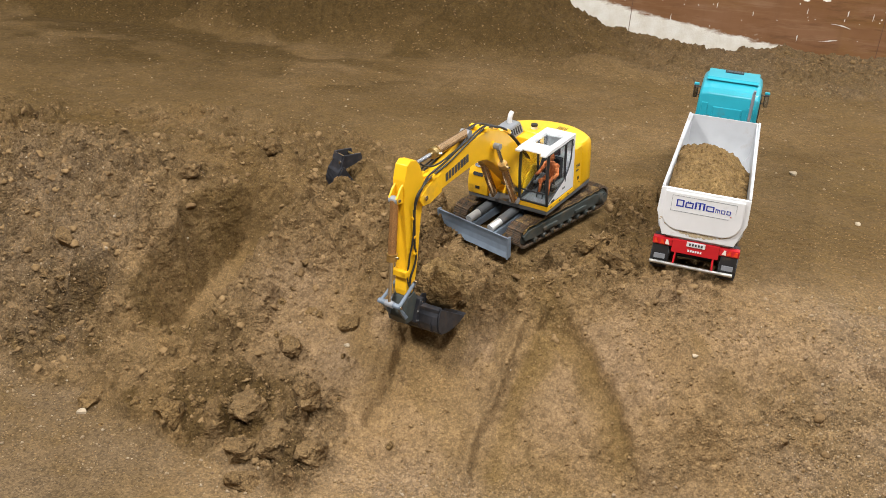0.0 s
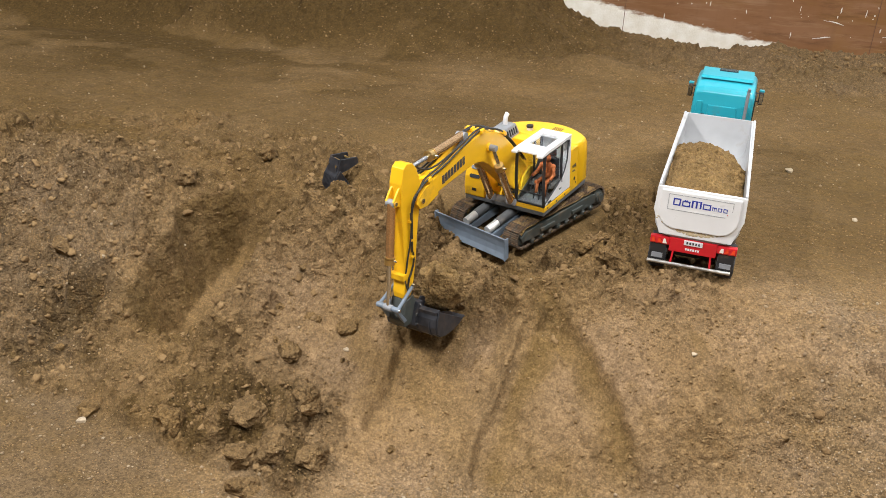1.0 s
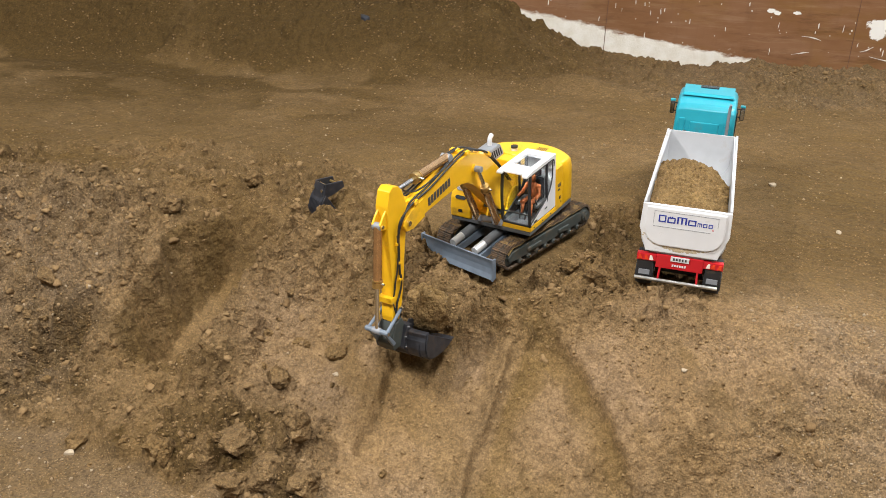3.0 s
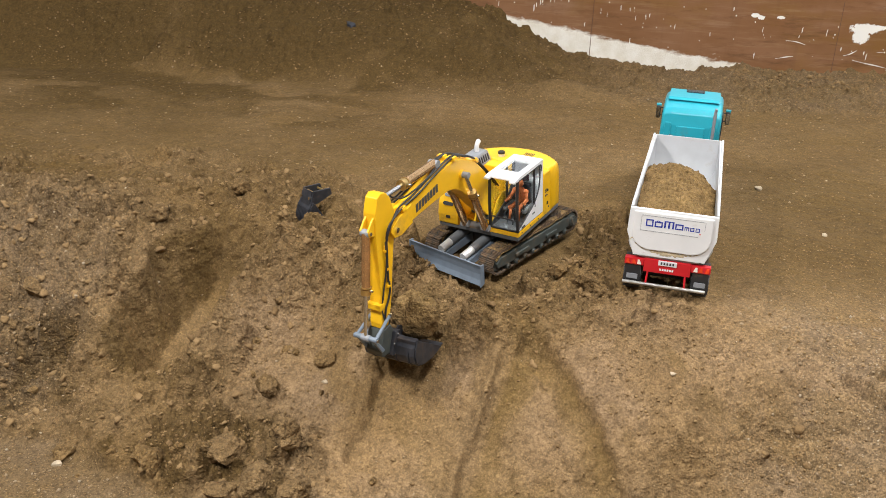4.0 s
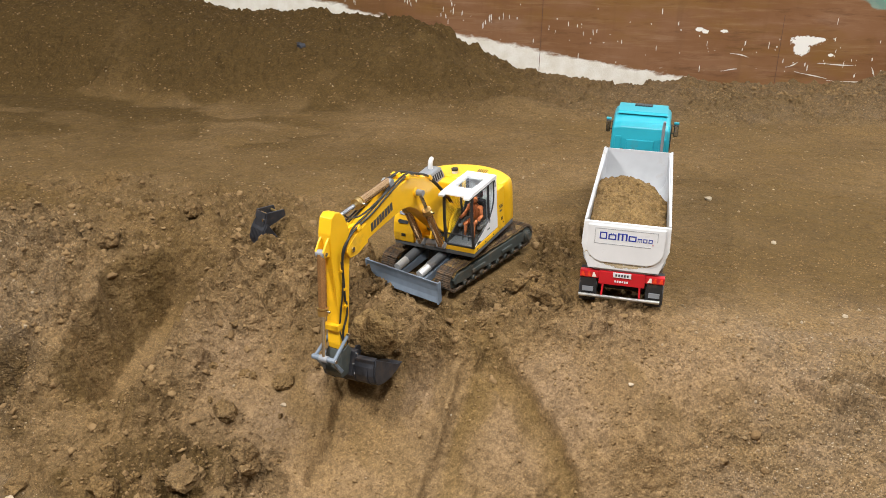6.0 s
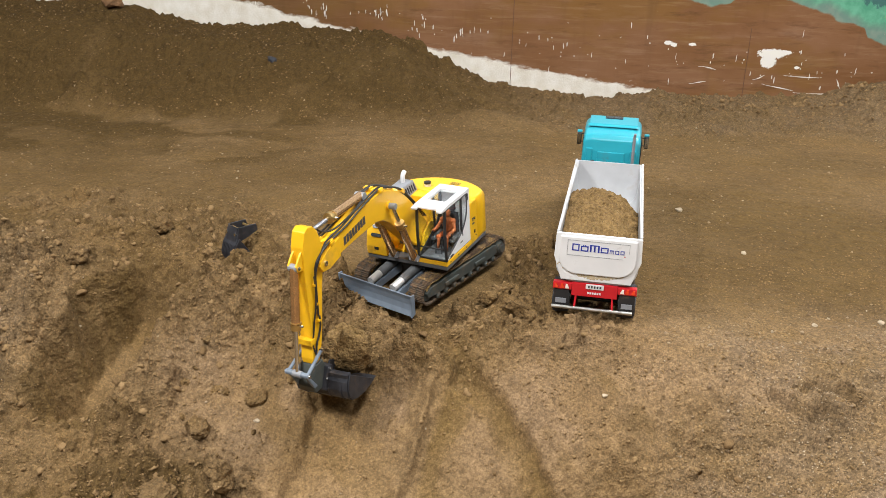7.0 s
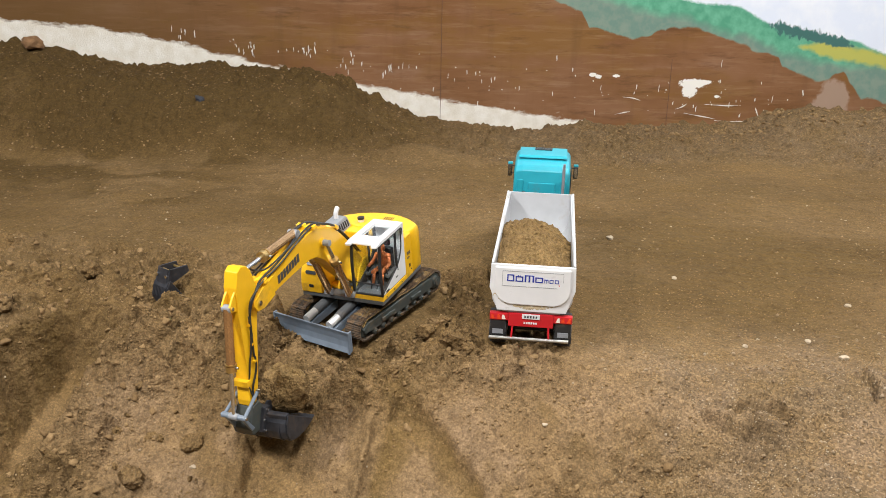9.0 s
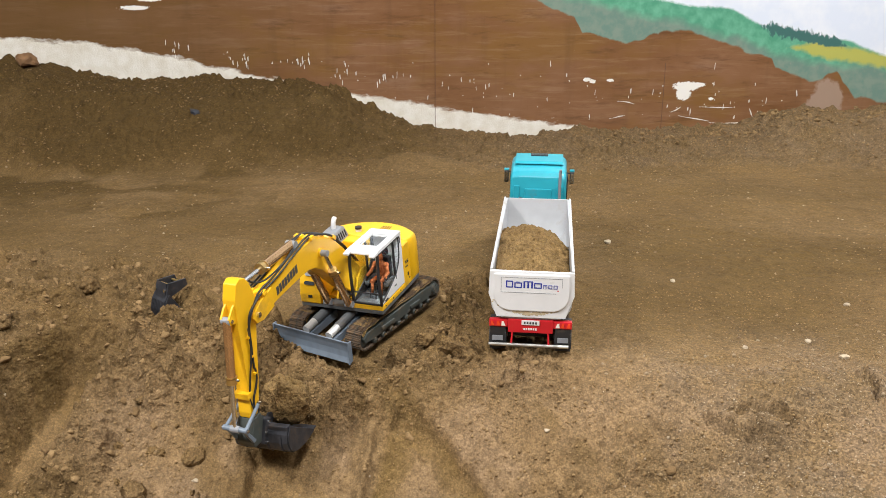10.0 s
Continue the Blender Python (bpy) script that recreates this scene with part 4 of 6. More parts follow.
    ob = new("sand_load", me)
    ob.matrix_basis = TRUCK
    tagged(ob, "heaped damp brown sand lying in the white tub", "sand", kind="stuff")


def build_tractor():
    tk = empty("truck_tractor", TRUCK)
    y0, y1 = 0.612, 0.80
    # cab shell: side outline swept over the width, with a domed roof
    prof = [(y0, 0.055), (y0, 0.215), (y0 + 0.004, 0.246), (y0 + 0.014, 0.258), (y0 + 0.07, 0.273), (y0 + 0.14, 0.273), (y1 - 0.018, 0.263), (y1 - 0.004, 0.228), (y1 + 0.004, 0.13), (y1 + 0.006, 0.055)]
    bm = bmesh.new()
    cols = []
    for fx, drop in ((-1.0, 0.012), (-0.94, 0.004), (-0.7, 0.0), (0.7, 0.0), (0.94, 0.004), (1.0, 0.012)):
        cols.append([bm.verts.new((fx * (0.081 - (0.005 if pz > 0.2 else 0)), py, pz - (drop if pz > 0.2 else 0))) for py, pz in prof])
    for a, b in zip(cols, cols[1:]):
        for k in range(len(prof) - 1):
            bm.faces.new((a[k], a[k + 1], b[k + 1], b[k]))
        bm.faces.new((a[-1], a[0], b[0], b[-1]))
    bm.faces.new(cols[0][::-1])
    bm.faces.new(cols[-1])
    bmesh.ops.recalc_face_normals(bm, faces=bm.faces)
    bmesh.ops.bevel(bm, geom=[e for e in bm.edges if e.calc_face_angle(0) > 0.5], offset=0.004, segments=3, affect="EDGES", profile=0.6)
    cab = part("cab", bm, M_TUR, tk, "turquoise driver cab with domed roof")
    # roof step, hatch and pressed panels of the rear wall
    bm = bmesh.new()
    extrude(bm, [(y0 + 0.046, 0.2715), (y0 + 0.056, 0.2775), (y0 + 0.15, 0.2775), (y0 + 0.165, 0.271)], -0.066, 0.066, "x", 0.002)
    roof = part("roof_panel", bm, M_TUR, cab)
    bm = bmesh.new()
    box(bm, -0.024, 0.024, y0 + 0.116, y0 + 0.142, 0.2765, 0.2805, 0.0015)
    part("roof_hatch", bm, M_DKG, roof, "dark roof hatch")
    for q in ((-0.036, 0.036, 0.182, 0.214), (-0.036, 0.036, 0.142, 0.176)):
        bm = bmesh.new()
        box(bm, q[0], q[1], y0 - 0.003, y0 + 0.002, q[2], q[3], 0.0022)
        part("pressed_panel", bm, M_TUR, cab)
    for s in (-1, 1):
        bm = bmesh.new()
        box(bm, s * 0.058 - 0.008, s * 0.058 + 0.008, y0 - 0.0025, y0 + 0.002, 0.11, 0.222, 0.0022)
        part("pressed_panel", bm, M_TUR, cab)
        # mirrors on arms
        bm = bmesh.new()
        box(bm, min(s * 0.088, s * 0.1), max(s * 0.088, s * 0.1), y1 - 0.03, y1 - 0.012, 0.188, 0.222, 0.003)
        mir = part("mirror", bm, M_BLK, tk, "black mirror housing")
        bm = bmesh.new()
        box(bm, min(s * 0.0895, s * 0.0985), max(s * 0.0895, s * 0.0985), y1 - 0.0315, y1 - 0.0298, 0.191, 0.219, 0.0005)
        part("mirror_glass", bm, mat("mirror_face", (0.5, 0.55, 0.6), 0.08, 1.0) if s < 0 else bpy.data.materials["mirror_face"], mir)
        bm = bmesh.new()
        box(bm, min(s * 0.087, s * 0.101), max(s * 0.087, s * 0.101), y1 - 0.022, y1 - 0.008, 0.2205, 0.2265, 0.002)
        part("mirror_cap", bm, M_TUR, mir, "turquoise cap")
        for z in (0.194, 0.216):
            bm = bmesh.new()
            tube(bm, (s * 0.074, y1 - 0.012, z), (s * 0.094, y1 - 0.02, z), 0.0016)
            part("mirror_arm", bm, M_BLK, mir)
        bm = bmesh.new()
        box(bm, min(s * 0.0795, s * 0.0815), max(s * 0.0795, s * 0.0815), y1 - 0.075, y1 - 0.02, 0.155, 0.222, 0.001)
        part("side_window", bm, M_DKG, cab, "dark side window")
        for y in (0.672,):
            wheel_mesh(tk, s * 0.068, y + 0.045, 0.036, 0.024, s)
        wheel_mesh(tk, s * 0.064, 0.50, 0.036, 0.038, s)
        bm = bmesh.new()
        box(bm, s * 0.028 - 0.004, s * 0.028 + 0.004, 0.44, 0.76, 0.046, 0.062, 0.001)
        part("chassis_rail", bm, M_BLK, tk)
    # exhaust stack and rail behind the cab
    bm = bmesh.new()
    tube(bm, (0.058, y0 - 0.012, 0.10), (0.058, y0 - 0.012, 0.262), 0.0042, seg=14)
    stack = part("exhaust_stack", bm, M_LGR, tk, "grey upright exhaust stack")
    bm = bmesh.new()
    tube(bm, (0.058, y0 - 0.012, 0.262), (0.059, y0 - 0.015, 0.272), 0.0040, 0.0034, seg=14)
    part("outlet", bm, M_LGR, stack)
    bm = bmesh.new()
    tube(bm, (0.058, y0 - 0.012, 0.10), (0.058, y0 - 0.012, 0.175), 0.0056, seg=14)
    part("lower_pipe", bm, M_BLK, stack)
    hose("rear_rail", [(-0.042, y0 - 0.010, 0.12), (-0.042, y0 - 0.012, 0.178), (-0.034, y0 - 0.012, 0.186), (0.034, y0 - 0.012, 0.186), (0.042, y0 - 0.012, 0.178), (0.042, y0 - 0.010, 0.12)], 0.0018, M_LGR, tk, "grey tube rail behind the cab")
    bm = bmesh.new()
    box(bm, -0.052, -0.042, y0 - 0.02, y0 - 0.004, 0.16, 0.19, 0.001)
    part("air_box", bm, M_BLK, tk)
    bm = bmesh.new()
    box(bm, -0.085, 0.085, y1 - 0.01, y1 + 0.012, 0.03, 0.062, 0.004)
    part("front_bumper", bm, M_TUR, tk)
    bm = bmesh.new()
    box(bm, -0.074, 0.074, y1 - 0.002, y1 + 0.008, 0.15, 0.215, 0.002)
    part("windscreen", bm, M_DKG, cab, "dark windscreen")
    tagged(tk, "turquoise toy truck tractor with grey exhaust stack, coupled to trailer", "truck")


build_trailer()
build_tractor()


# ---- the excavator ----
BASE = pose(-0.1796, 2.0311, 0.0027, 0.93, 5.96, 237.58)
SWING = pose(0, 0, 0, 0, 0, 10.44)
HOUSE = BASE @ SWING


def ram(name, a, b, f, r, y, parent, m, rod_r=None):
    """Hydraulic cylinder in the boom's plane: body from a to the fraction f, polished rod to b."""
    A, B = Vector((a[0], y, a[1])), Vector((b[0], y, b[1]))
    C = A + (B - A) * f
    d = (B - A).normalized()
    bm = bmesh.new()
    tube(bm, A, C, r, seg=16)
    body = part(name, bm, M_COP, parent, "bronze-coloured hydraulic cylinder", m)
    bm = bmesh.new()
    tube(bm, C - d * 0.008, C + d * 0.003, r * 1.22, seg=16)
    tube(bm, C - d * 0.012, C - d * 0.010, r * 1.3, seg=16)
    part("collar", bm, M_BRS, body, "brass collar")
    bm = bmesh.new()
    tube(bm, C, B, rod_r or r * 0.5, seg=12)
    part("rod", bm, M_STL, body, "polished steel rod")
    for P, q in ((A, r * 0.9), (B, r * 0.8)):
        bm = bmesh.new()
        tube(bm, P - Vector((0, r * 1.1, 0)), P + Vector((0, r * 1.1, 0)), q, seg=12)
        part("eye", bm, M_LGR, body)
    bm = bmesh.new()
    tube(bm, C - d * 0.006 + Vector((0, r * 1.1, 0)), C - d * 0.006 + Vector((0, r * 1.9, 0)), r * 0.3)
    part("hose_fitting", bm, M_STL, body)
    return body


def pin(parent, x, z, y0, y1, r, m, material=None):
    bm = bmesh.new()
    tube(bm, (x, y0, z), (x, y1, z), r, seg=14)
    return part("pin", bm, material or M_STL, parent, "bright steel pin", m)


def build_undercarriage(ex):
    xs_, xi, r, zc = -0.137, 0.138, 0.024, 0.029
    # one pad, shared by all
    bm = bmesh.new()
    box(bm, -0.0058, 0.0058, -0.0205, 0.0205, -0.0015, 0.0012)
    for x in (-0.0042, 0.0, 0.0042):
        box(bm, x - 0.0006, x + 0.0006, -0.0205, 0.0205, 0.001, 0.0038)
    pad_me = bpy.data.meshes.new("track_pad")
    bm.to_mesh(pad_me)
    bm.free()
    pad_me.materials.append(M_PAD)
    L = xi - xs_
    per = 2 * L + 2 * math.pi * r
    n = 54
    for s in (-1, 1):
        yc = s * 0.0815
        bm = bmesh.new()
        # link chain inside the pads
        pts = []
        for k in range(9):
            a = -math.pi / 2 + k * math.pi / 8
            pts.append((xi + (r - 0.003) * math.cos(a), zc + (r - 0.003) * math.sin(a)))
        for k in range(9):
            a = math.pi / 2 + k * math.pi / 8
            pts.append((xs_ + (r - 0.003) * math.cos(a), zc + (r - 0.003) * math.sin(a)))
        inner = [((px - 0) * 1.0 if abs(px) < 0 else (xi + (px - xi) * 0.7 if px > 0 else xs_ + (px - xs_) * 0.7), zc + (pz - zc) * 0.7) for px, pz in pts]
        o = [[bm.verts.new((px, yc + w, pz)) for px, pz in pts] for w in (-0.008, 0.008)]
        q = [[bm.verts.new((px, yc + w, pz)) for px, pz in inner] for w in (-0.008, 0.008)]
        m_ = len(pts)
        for k in range(m_):
            j = (k + 1) % m_
            bm.faces.new((o[0][k], o[0][j], o[1][j], o[1][k]))
            bm.faces.new((q[0][k], q[1][k], q[1][j], q[0][j]))
            bm.faces.new((o[0][k], q[0][k], q[0][j], o[0][j]))
            bm.faces.new((o[1][k], o[1][j], q[1][j], q[1][k]))
        track = part("track", bm, M_RUB, ex, "steel crawler track caked with soil")
        for k in range(n):
            d = (k + 0.3) * per / n
            if d < L:
                x, z, a = xs_ + d, zc + r, 0
            elif d < L + math.pi * r:
                t = (d - L) / r
                x, z, a = xi + r * math.sin(t), zc + r * math.cos(t), t
            elif d < 2 * L + math.pi * r:
                x, z, a = xi - (d - L - math.pi * r), zc - r, math.pi
            else:
                t = (d - 2 * L - math.pi * r) / r
                x, z, a = xs_ - r * math.sin(t), zc - r * math.cos(t), math.pi + t
            ob = new("track_pad", pad_me)
            ob.parent = track
            ob.matrix_basis = pose(x, yc, z, 0, math.degrees(a), 0)
        # side frame plate with stepped lower edge
        ys_ = (s * 0.094, s * 0.1035)
        bm = bmesh.new()
        pr = [(xi + 0.008, zc - 0.008), (xi + 0.012, zc + 0.004), (xi - 0.004, zc + 0.013), (xs_ + 0.03, zc + 0.017), (xs_ + 0.012, zc + 0.012), (xs_ + 0.012, zc - 0.008), (xs_ + 0.03, zc - 0.011), (xi - 0.02, zc - 0.011)]
        extrude(bm, pr, min(ys_), max(ys_), "y", 0.0015)
        fr = part("track_frame", bm, M_TRK, ex, "dark grey track side frame with mud")
        for x0, x1 in ((0.035, 0.085), (-0.07, -0.03)):
            bm = bmesh.new()
            box(bm, x0, x1, min(s * 0.103, s * 0.108), max(s * 0.103, s * 0.108), zc - 0.004, zc + 0.005, 0.002)
            part("step_bar", bm, M_TRK, fr)
        for k in range(8):
            x = xi - 0.028 - k * 0.031
            bm = bmesh.new()
            tube(bm, (x, s * 0.068, zc - 0.017), (x, s * 0.105, zc - 0.0165), 0.0068, seg=14)
            rl = part("roller", bm, M_TRK, ex)
            bm = bmesh.new()
            tube(bm, (x, s * 0.105, zc - 0.0165), (x, s * 0.1085, zc - 0.0165), 0.003, seg=10)
            part("bolt", bm, M_STL, rl)
        bm = bmesh.new()
        tube(bm, (xs_, s * 0.066, zc), (xs_, s * 0.1, zc), 0.019, seg=24)
        tube(bm, (xs_, s * 0.1, zc), (xs_, s * 0.108, zc), 0.0135, seg=20)
        tube(bm, (xs_, s * 0.108, zc), (xs_, s * 0.111, zc), 0.009, seg=20)
        spr = part("sprocket", bm, M_TRK, ex, "grey drive sprocket hub")
        for k in range(8):
            a = k * math.tau / 8
            bm = bmesh.new()
            tube(bm, (xs_ + 0.0112 * math.cos(a), s * 0.108, zc + 0.0112 * math.sin(a)), (xs_ + 0.0112 * math.cos(a), s * 0.1092, zc + 0.0112 * math.sin(a)), 0.0013, seg=6)
            part("bolt", bm, M_TRK, spr)
        bm = bmesh.new()
        tube(bm, (xi, s * 0.068, zc), (xi, s * 0.095, zc), 0.0195, seg=24)
        part("idler_wheel", bm, M_TRK, ex)
        # soil packed on the upper run
        nx, ny = 46, 10
        X, Y = [a.ravel() for a in np.meshgrid(np.linspace(-0.125, 0.15, nx), np.linspace(-0.0215, 0.0215, ny))]
        Z = zc + r + 0.0022 + 0.0048 * (fbm(X * 1.0, Y + s, 95, 0.03, 4, 0.6) + 0.1) - np.maximum(0, X - 0.132) * 0.7 - 0.004 * (np.abs(Y) > 0.02)
        i = np.arange(nx * ny).reshape(ny, nx)
        me = bpy.data.meshes.new("packed_soil")
        me.from_pydata(np.stack([X, Y + yc, Z], 1).tolist(), [], np.stack([i[:-1, :-1], i[:-1, 1:], i[1:, 1:], i[1:, :-1]], -1).reshape(-1, 4).tolist())
        me.polygons.foreach_set("use_smooth", [True] * len(me.polygons))
        me.materials.append(M_LOAD)
        ob = new("packed_soil", me)
        ob.parent = track
        tagged(ob, "soil packed on the track", kind="stuff")
    bm = bmesh.new()
    box(bm, -0.075, 0.08, -0.066, 0.066, 0.018, 0.05, 0.006)
    part("carbody", bm, M_GRY, ex)
    bm = bmesh.new()
    tube(bm, (0, 0, 0.05), (0, 0, 0.0755), 0.055, seg=36)
    part("swing_ring", bm, M_BLK, ex)
    # dozer blade with arms and rams
    bm = bmesh.new()
    prof = [(0.205, 0.055), (0.2005, 0.045), (0.1985, 0.03), (0.2, 0.014), (0.2055, 0.004), (0.209, 0.004), (0.2045, 0.016), (0.2035, 0.03), (0.2055, 0.044), (0.209, 0.055)]
    extrude(bm, prof, -0.105, 0.105, "y", 0.0008)
    blade = part("dozer_blade", bm, M_BLU, ex, "blue-grey dozer blade with scuffed edge")
    for s in (-1, 1):
        bm = bmesh.new()
        extrude(bm, [(0.199, 0.056), (0.210, 0.056), (0.2115, 0.003), (0.199, 0.008)], min(s * 0.1045, s * 0.1085), max(s * 0.1045, s * 0.1085), "y", 0.0008)
        part("end_plate", bm, M_BLU, blade)
        bm = bmesh.new()
        extrude(bm, [(0.08, 0.05), (0.2, 0.03), (0.2, 0.014), (0.08, 0.028)], s * 0.034 - 0.009, s * 0.034 + 0.009, "y", 0.002)
        part("blade_arm", bm, M_BLU, ex, "blue-grey blade arm")
        bm = bmesh.new()
        tube(bm, (0.088, s * 0.033, 0.061), (0.152, s * 0.033, 0.0498), 0.0105, seg=18)
        rb = part("blade_ram", bm, M_GRY, ex, "blue-grey hydraulic ram of the blade")
        bm = bmesh.new()
        tube(bm, (0.15, s * 0.033, 0.0501), (0.184, s * 0.033, 0.044), 0.0092, seg=18)
        part("ram_sleeve", bm, M_ALU, rb, "bright steel sleeve")
        bm = bmesh.new()
        tube(bm, (0.086, s * 0.033 - 0.012, 0.062), (0.086, s * 0.033 + 0.012, 0.062), 0.009, seg=16)
        part("ram_eye", bm, M_BLU, rb)
        bm = bmesh.new()
        tube(bm, (0.086, s * 0.033 - 0.0135, 0.062), (0.086, s * 0.033 + 0.0135, 0.062), 0.004, seg=12)
        part("pin", bm, M_STL, rb)


def arc(cx, cy, r, a0, a1, n):
    return [(cx + r * math.cos(radians(a0 + (a1 - a0) * k / n)), cy + r * math.sin(radians(a0 + (a1 - a0) * k / n))) for k in range(n + 1)]


def build_house(ex):
    S = SWING
    rear = arc(0, 0, 0.135, 130, 230, 22)
    # deck
    bm = bmesh.new()
    extrude(bm, [(0.118, -0.103), (0.118, 0.103)] + rear, 0.074, 0.083, "z", 0.0012)
    part("deck", bm, M_GRY, ex, "dark grey deck plate", S)
    bm = bmesh.new()
    extrude(bm, [(0.117, 0.03), (0.117, 0.1035), (-0.02, 0.1035), (-0.02, 0.03)], 0.083, 0.094, "z", 0.0012)
    part("cab_sill", bm, M_YEL, ex, "yellow sill under the cab", S)
    bm = bmesh.new()
    extrude(bm, [(0.085, -0.05), (0.085, 0.03), (-0.03, 0.03), (-0.03, -0.05)], 0.083, 0.089, "z", 0.001)
    part("front_sill", bm, M_YEL, ex, "", S)
    # counterweight: a stack of rings drawn in towards the rounded top
    bm = bmesh.new()
    levels = [(0.083, 0.985), (0.088, 1.0), (0.165, 1.0), (0.178, 0.985), (0.1855, 0.955), (0.1895, 0.90)]
    outline = [(-0.042, -0.1035)] + arc(0, 0, 0.1365, 229, 131, 26) + [(-0.042, 0.1035)]
    rings = []
    for z, k in levels:
        rings.append([bm.verts.new((-0.042 + (x + 0.042) * (k if x < -0.05 else 1), y * (0.4 + 0.6 * k), z)) for x, y in outline])
    for a, b in zip(rings, rings[1:]):
        for k in range(len(outline)):
            j = (k + 1) % len(outline)
            bm.faces.new((a[k], a[j], b[j], b[k]))
    bm.faces.new(rings[-1])
    bm.faces.new(rings[0][::-1])
    bmesh.ops.recalc_face_normals(bm, faces=bm.faces)
    cw = part("counterweight", bm, M_YEL, ex, "rounded yellow counterweight", S, smooth=False)
    for f in cw.data.polygons:
        f.use_smooth = abs(f.normal.z) < 0.9
    # raised round lid with a grille, cap, crease line
    bm = bmesh.new()
    tube(bm, (-0.085, 0.015, 0.189), (-0.085, 0.015, 0.1912), 0.036, seg=36)
    lid = part("service_lid", bm, M_YEL, cw)
    for k in range(6):
        bm = bmesh.new()
        box(bm, -0.103, -0.085, 0.012 + k * 0.0042, 0.0138 + k * 0.0042, 0.191, 0.1918)
        part("vent_slot", bm, M_BLK, lid)
    bm = bmesh.new()
    tube(bm, (-0.065, -0.036, 0.189), (-0.065, -0.036, 0.196), 0.0075, seg=20)
    cap = part("air_filter_cap", bm, M_WHT, ex, "white and black filter cap", S)
    bm = bmesh.new()
    tube(bm, (-0.065, -0.036, 0.196), (-0.065, -0.036, 0.2005), 0.0085, seg=20)
    part("cap_top", bm, M_BLK, cap)
    # engine room roof between the sides
    bm = bmesh.new()
    box(bm, -0.044, -0.008, -0.05, 0.03, 0.083, 0.186, 0.003)
    part("engine_cover", bm, M_YEL, ex, "", S)
    # body piece behind the cab, with the type number
    bm = bmesh.new()
    extrude(bm, [(-0.0425, 0.083), (-0.005, 0.083), (-0.005, 0.16), (-0.012, 0.186), (-0.0425, 0.1865)], 0.03, 0.1035, "y", 0.0018)
    side = part("left_body", bm, M_YEL, ex, "yellow side body", S)
    lettering("936", 0.0115, M_CHAR, side, pose(-0.024, 0.1037, 0.142, 90, 0, 180))
    for k in range(2):
        bm = bmesh.new()
        box(bm, -0.026 - k * 0.003, -0.016, 0.1032, 0.1042, 0.132 - k * 0.0025, 0.1332 - k * 0.0025)
        part("script_bar", bm, M_CHAR, side)
    bm = bmesh.new()
    box(bm, -0.03, -0.024, 0.103, 0.1045, 0.106, 0.114, 0.0006)
    part("latch", bm, M_BLK, side, "black latch")
    for x, z in ((-0.033, 0.098), (0.02, 0.0885), (0.06, 0.0885), (0.1, 0.0885)):
        bm = bmesh.new()
        tube(bm, (x, 0.1028, z), (x, 0.1045, z), 0.0018, seg=10)
        part("screw", bm, M_CHAR, ex, "", S)
    # tank and hood block on the right, with its swept front
    prof = [(-0.0425, 0.083), (0.120, 0.083), (0.1215, 0.105), (0.117, 0.130), (0.105, 0.152), (0.086, 0.168), (0.062, 0.178), (0.03, 0.181), (-0.0425, 0.186)]
    bm = bmesh.new()
    extrude(bm, prof, -0.1035, -0.05, "y", 0.003)
    tank = part("right_body", bm, M_YEL, ex, "yellow tank and hood body with swept front", S)
    ftop = [(0.1165, 0.1315, 58), (0.1075, 0.149, 44), (0.0945, 0.1625, 30)]
    for x, z, tilt in ftop:
        bm = bmesh.new()
        bmesh.ops.create_cone(bm, cap_ends=True, segments=20, radius1=0.0042, radius2=0.0042, depth=0.002)
        bmesh.ops.scale(bm, vec=(1, 1, 1), verts=bm.verts)
        for v in bm.verts:
            v.co.y += 0.0095 if v.co.y > 0 else -0.0095
        part("vent_opening", bm, M_DKG, tank, "dark oval vent", pose(x, -0.077, z, 0, tilt, 0))
    bm = bmesh.new()
    box(bm, 0.1205, 0.1222, -0.082, -0.071, 0.097, 0.104, 0.0005)
    part("front_latch", bm, M_BLK, tank)
    # right door with dark window, seams, number
    for x in (-0.036, 0.034):
        bm = bmesh.new()
        box(bm, x, x + 0.001, -0.1042, -0.1034, 0.09, 0.178)
        part("door_seam", bm, M_CHAR, tank)
    bm = bmesh.new()
    extrude(bm, [(-0.024, 0.128), (0.008, 0.137), (0.014, 0.16), (-0.024, 0.164)], -0.1045, -0.103, "y", 0.0006)
    part("side_window", bm, M_DKG, tank, "dark window in the door")
    lettering("936", 0.018, M_CHAR, tank, pose(0.075, -0.1037, 0.126, 90, 0, 0))
    for x in (-0.02, 0.02):
        bm = bmesh.new()
        box(bm, x, x + 0.006, -0.1046, -0.1032, 0.1, 0.106, 0.0006)
        part("latch", bm, M_BLK, tank)
    # grey slotted hood with white exhaust
    bm = bmesh.new()
    va = [(-0.046, -0.105, 0.184), (0.03, -0.105, 0.181), (0.03, -0.052, 0.181), (-0.046, -0.052, 0.184)]
    vb = [(-0.040, -0.094, 0.2105), (0.022, -0.094, 0.2085), (0.022, -0.060, 0.2085), (-0.040, -0.060, 0.2105)]
    a = [bm.verts.new(c) for c in va]
    b = [bm.verts.new(c) for c in vb]
    bm.faces.new(a[::-1])
    bm.faces.new(b)
    for k in range(4):
        bm.faces.new((a[k], a[(k + 1) % 4], b[(k + 1) % 4], b[k]))
    bmesh.ops.recalc_face_normals(bm, faces=bm.faces)
    bmesh.ops.bevel(bm, geom=bm.edges[:], offset=0.0015, segments=2, affect="EDGES")
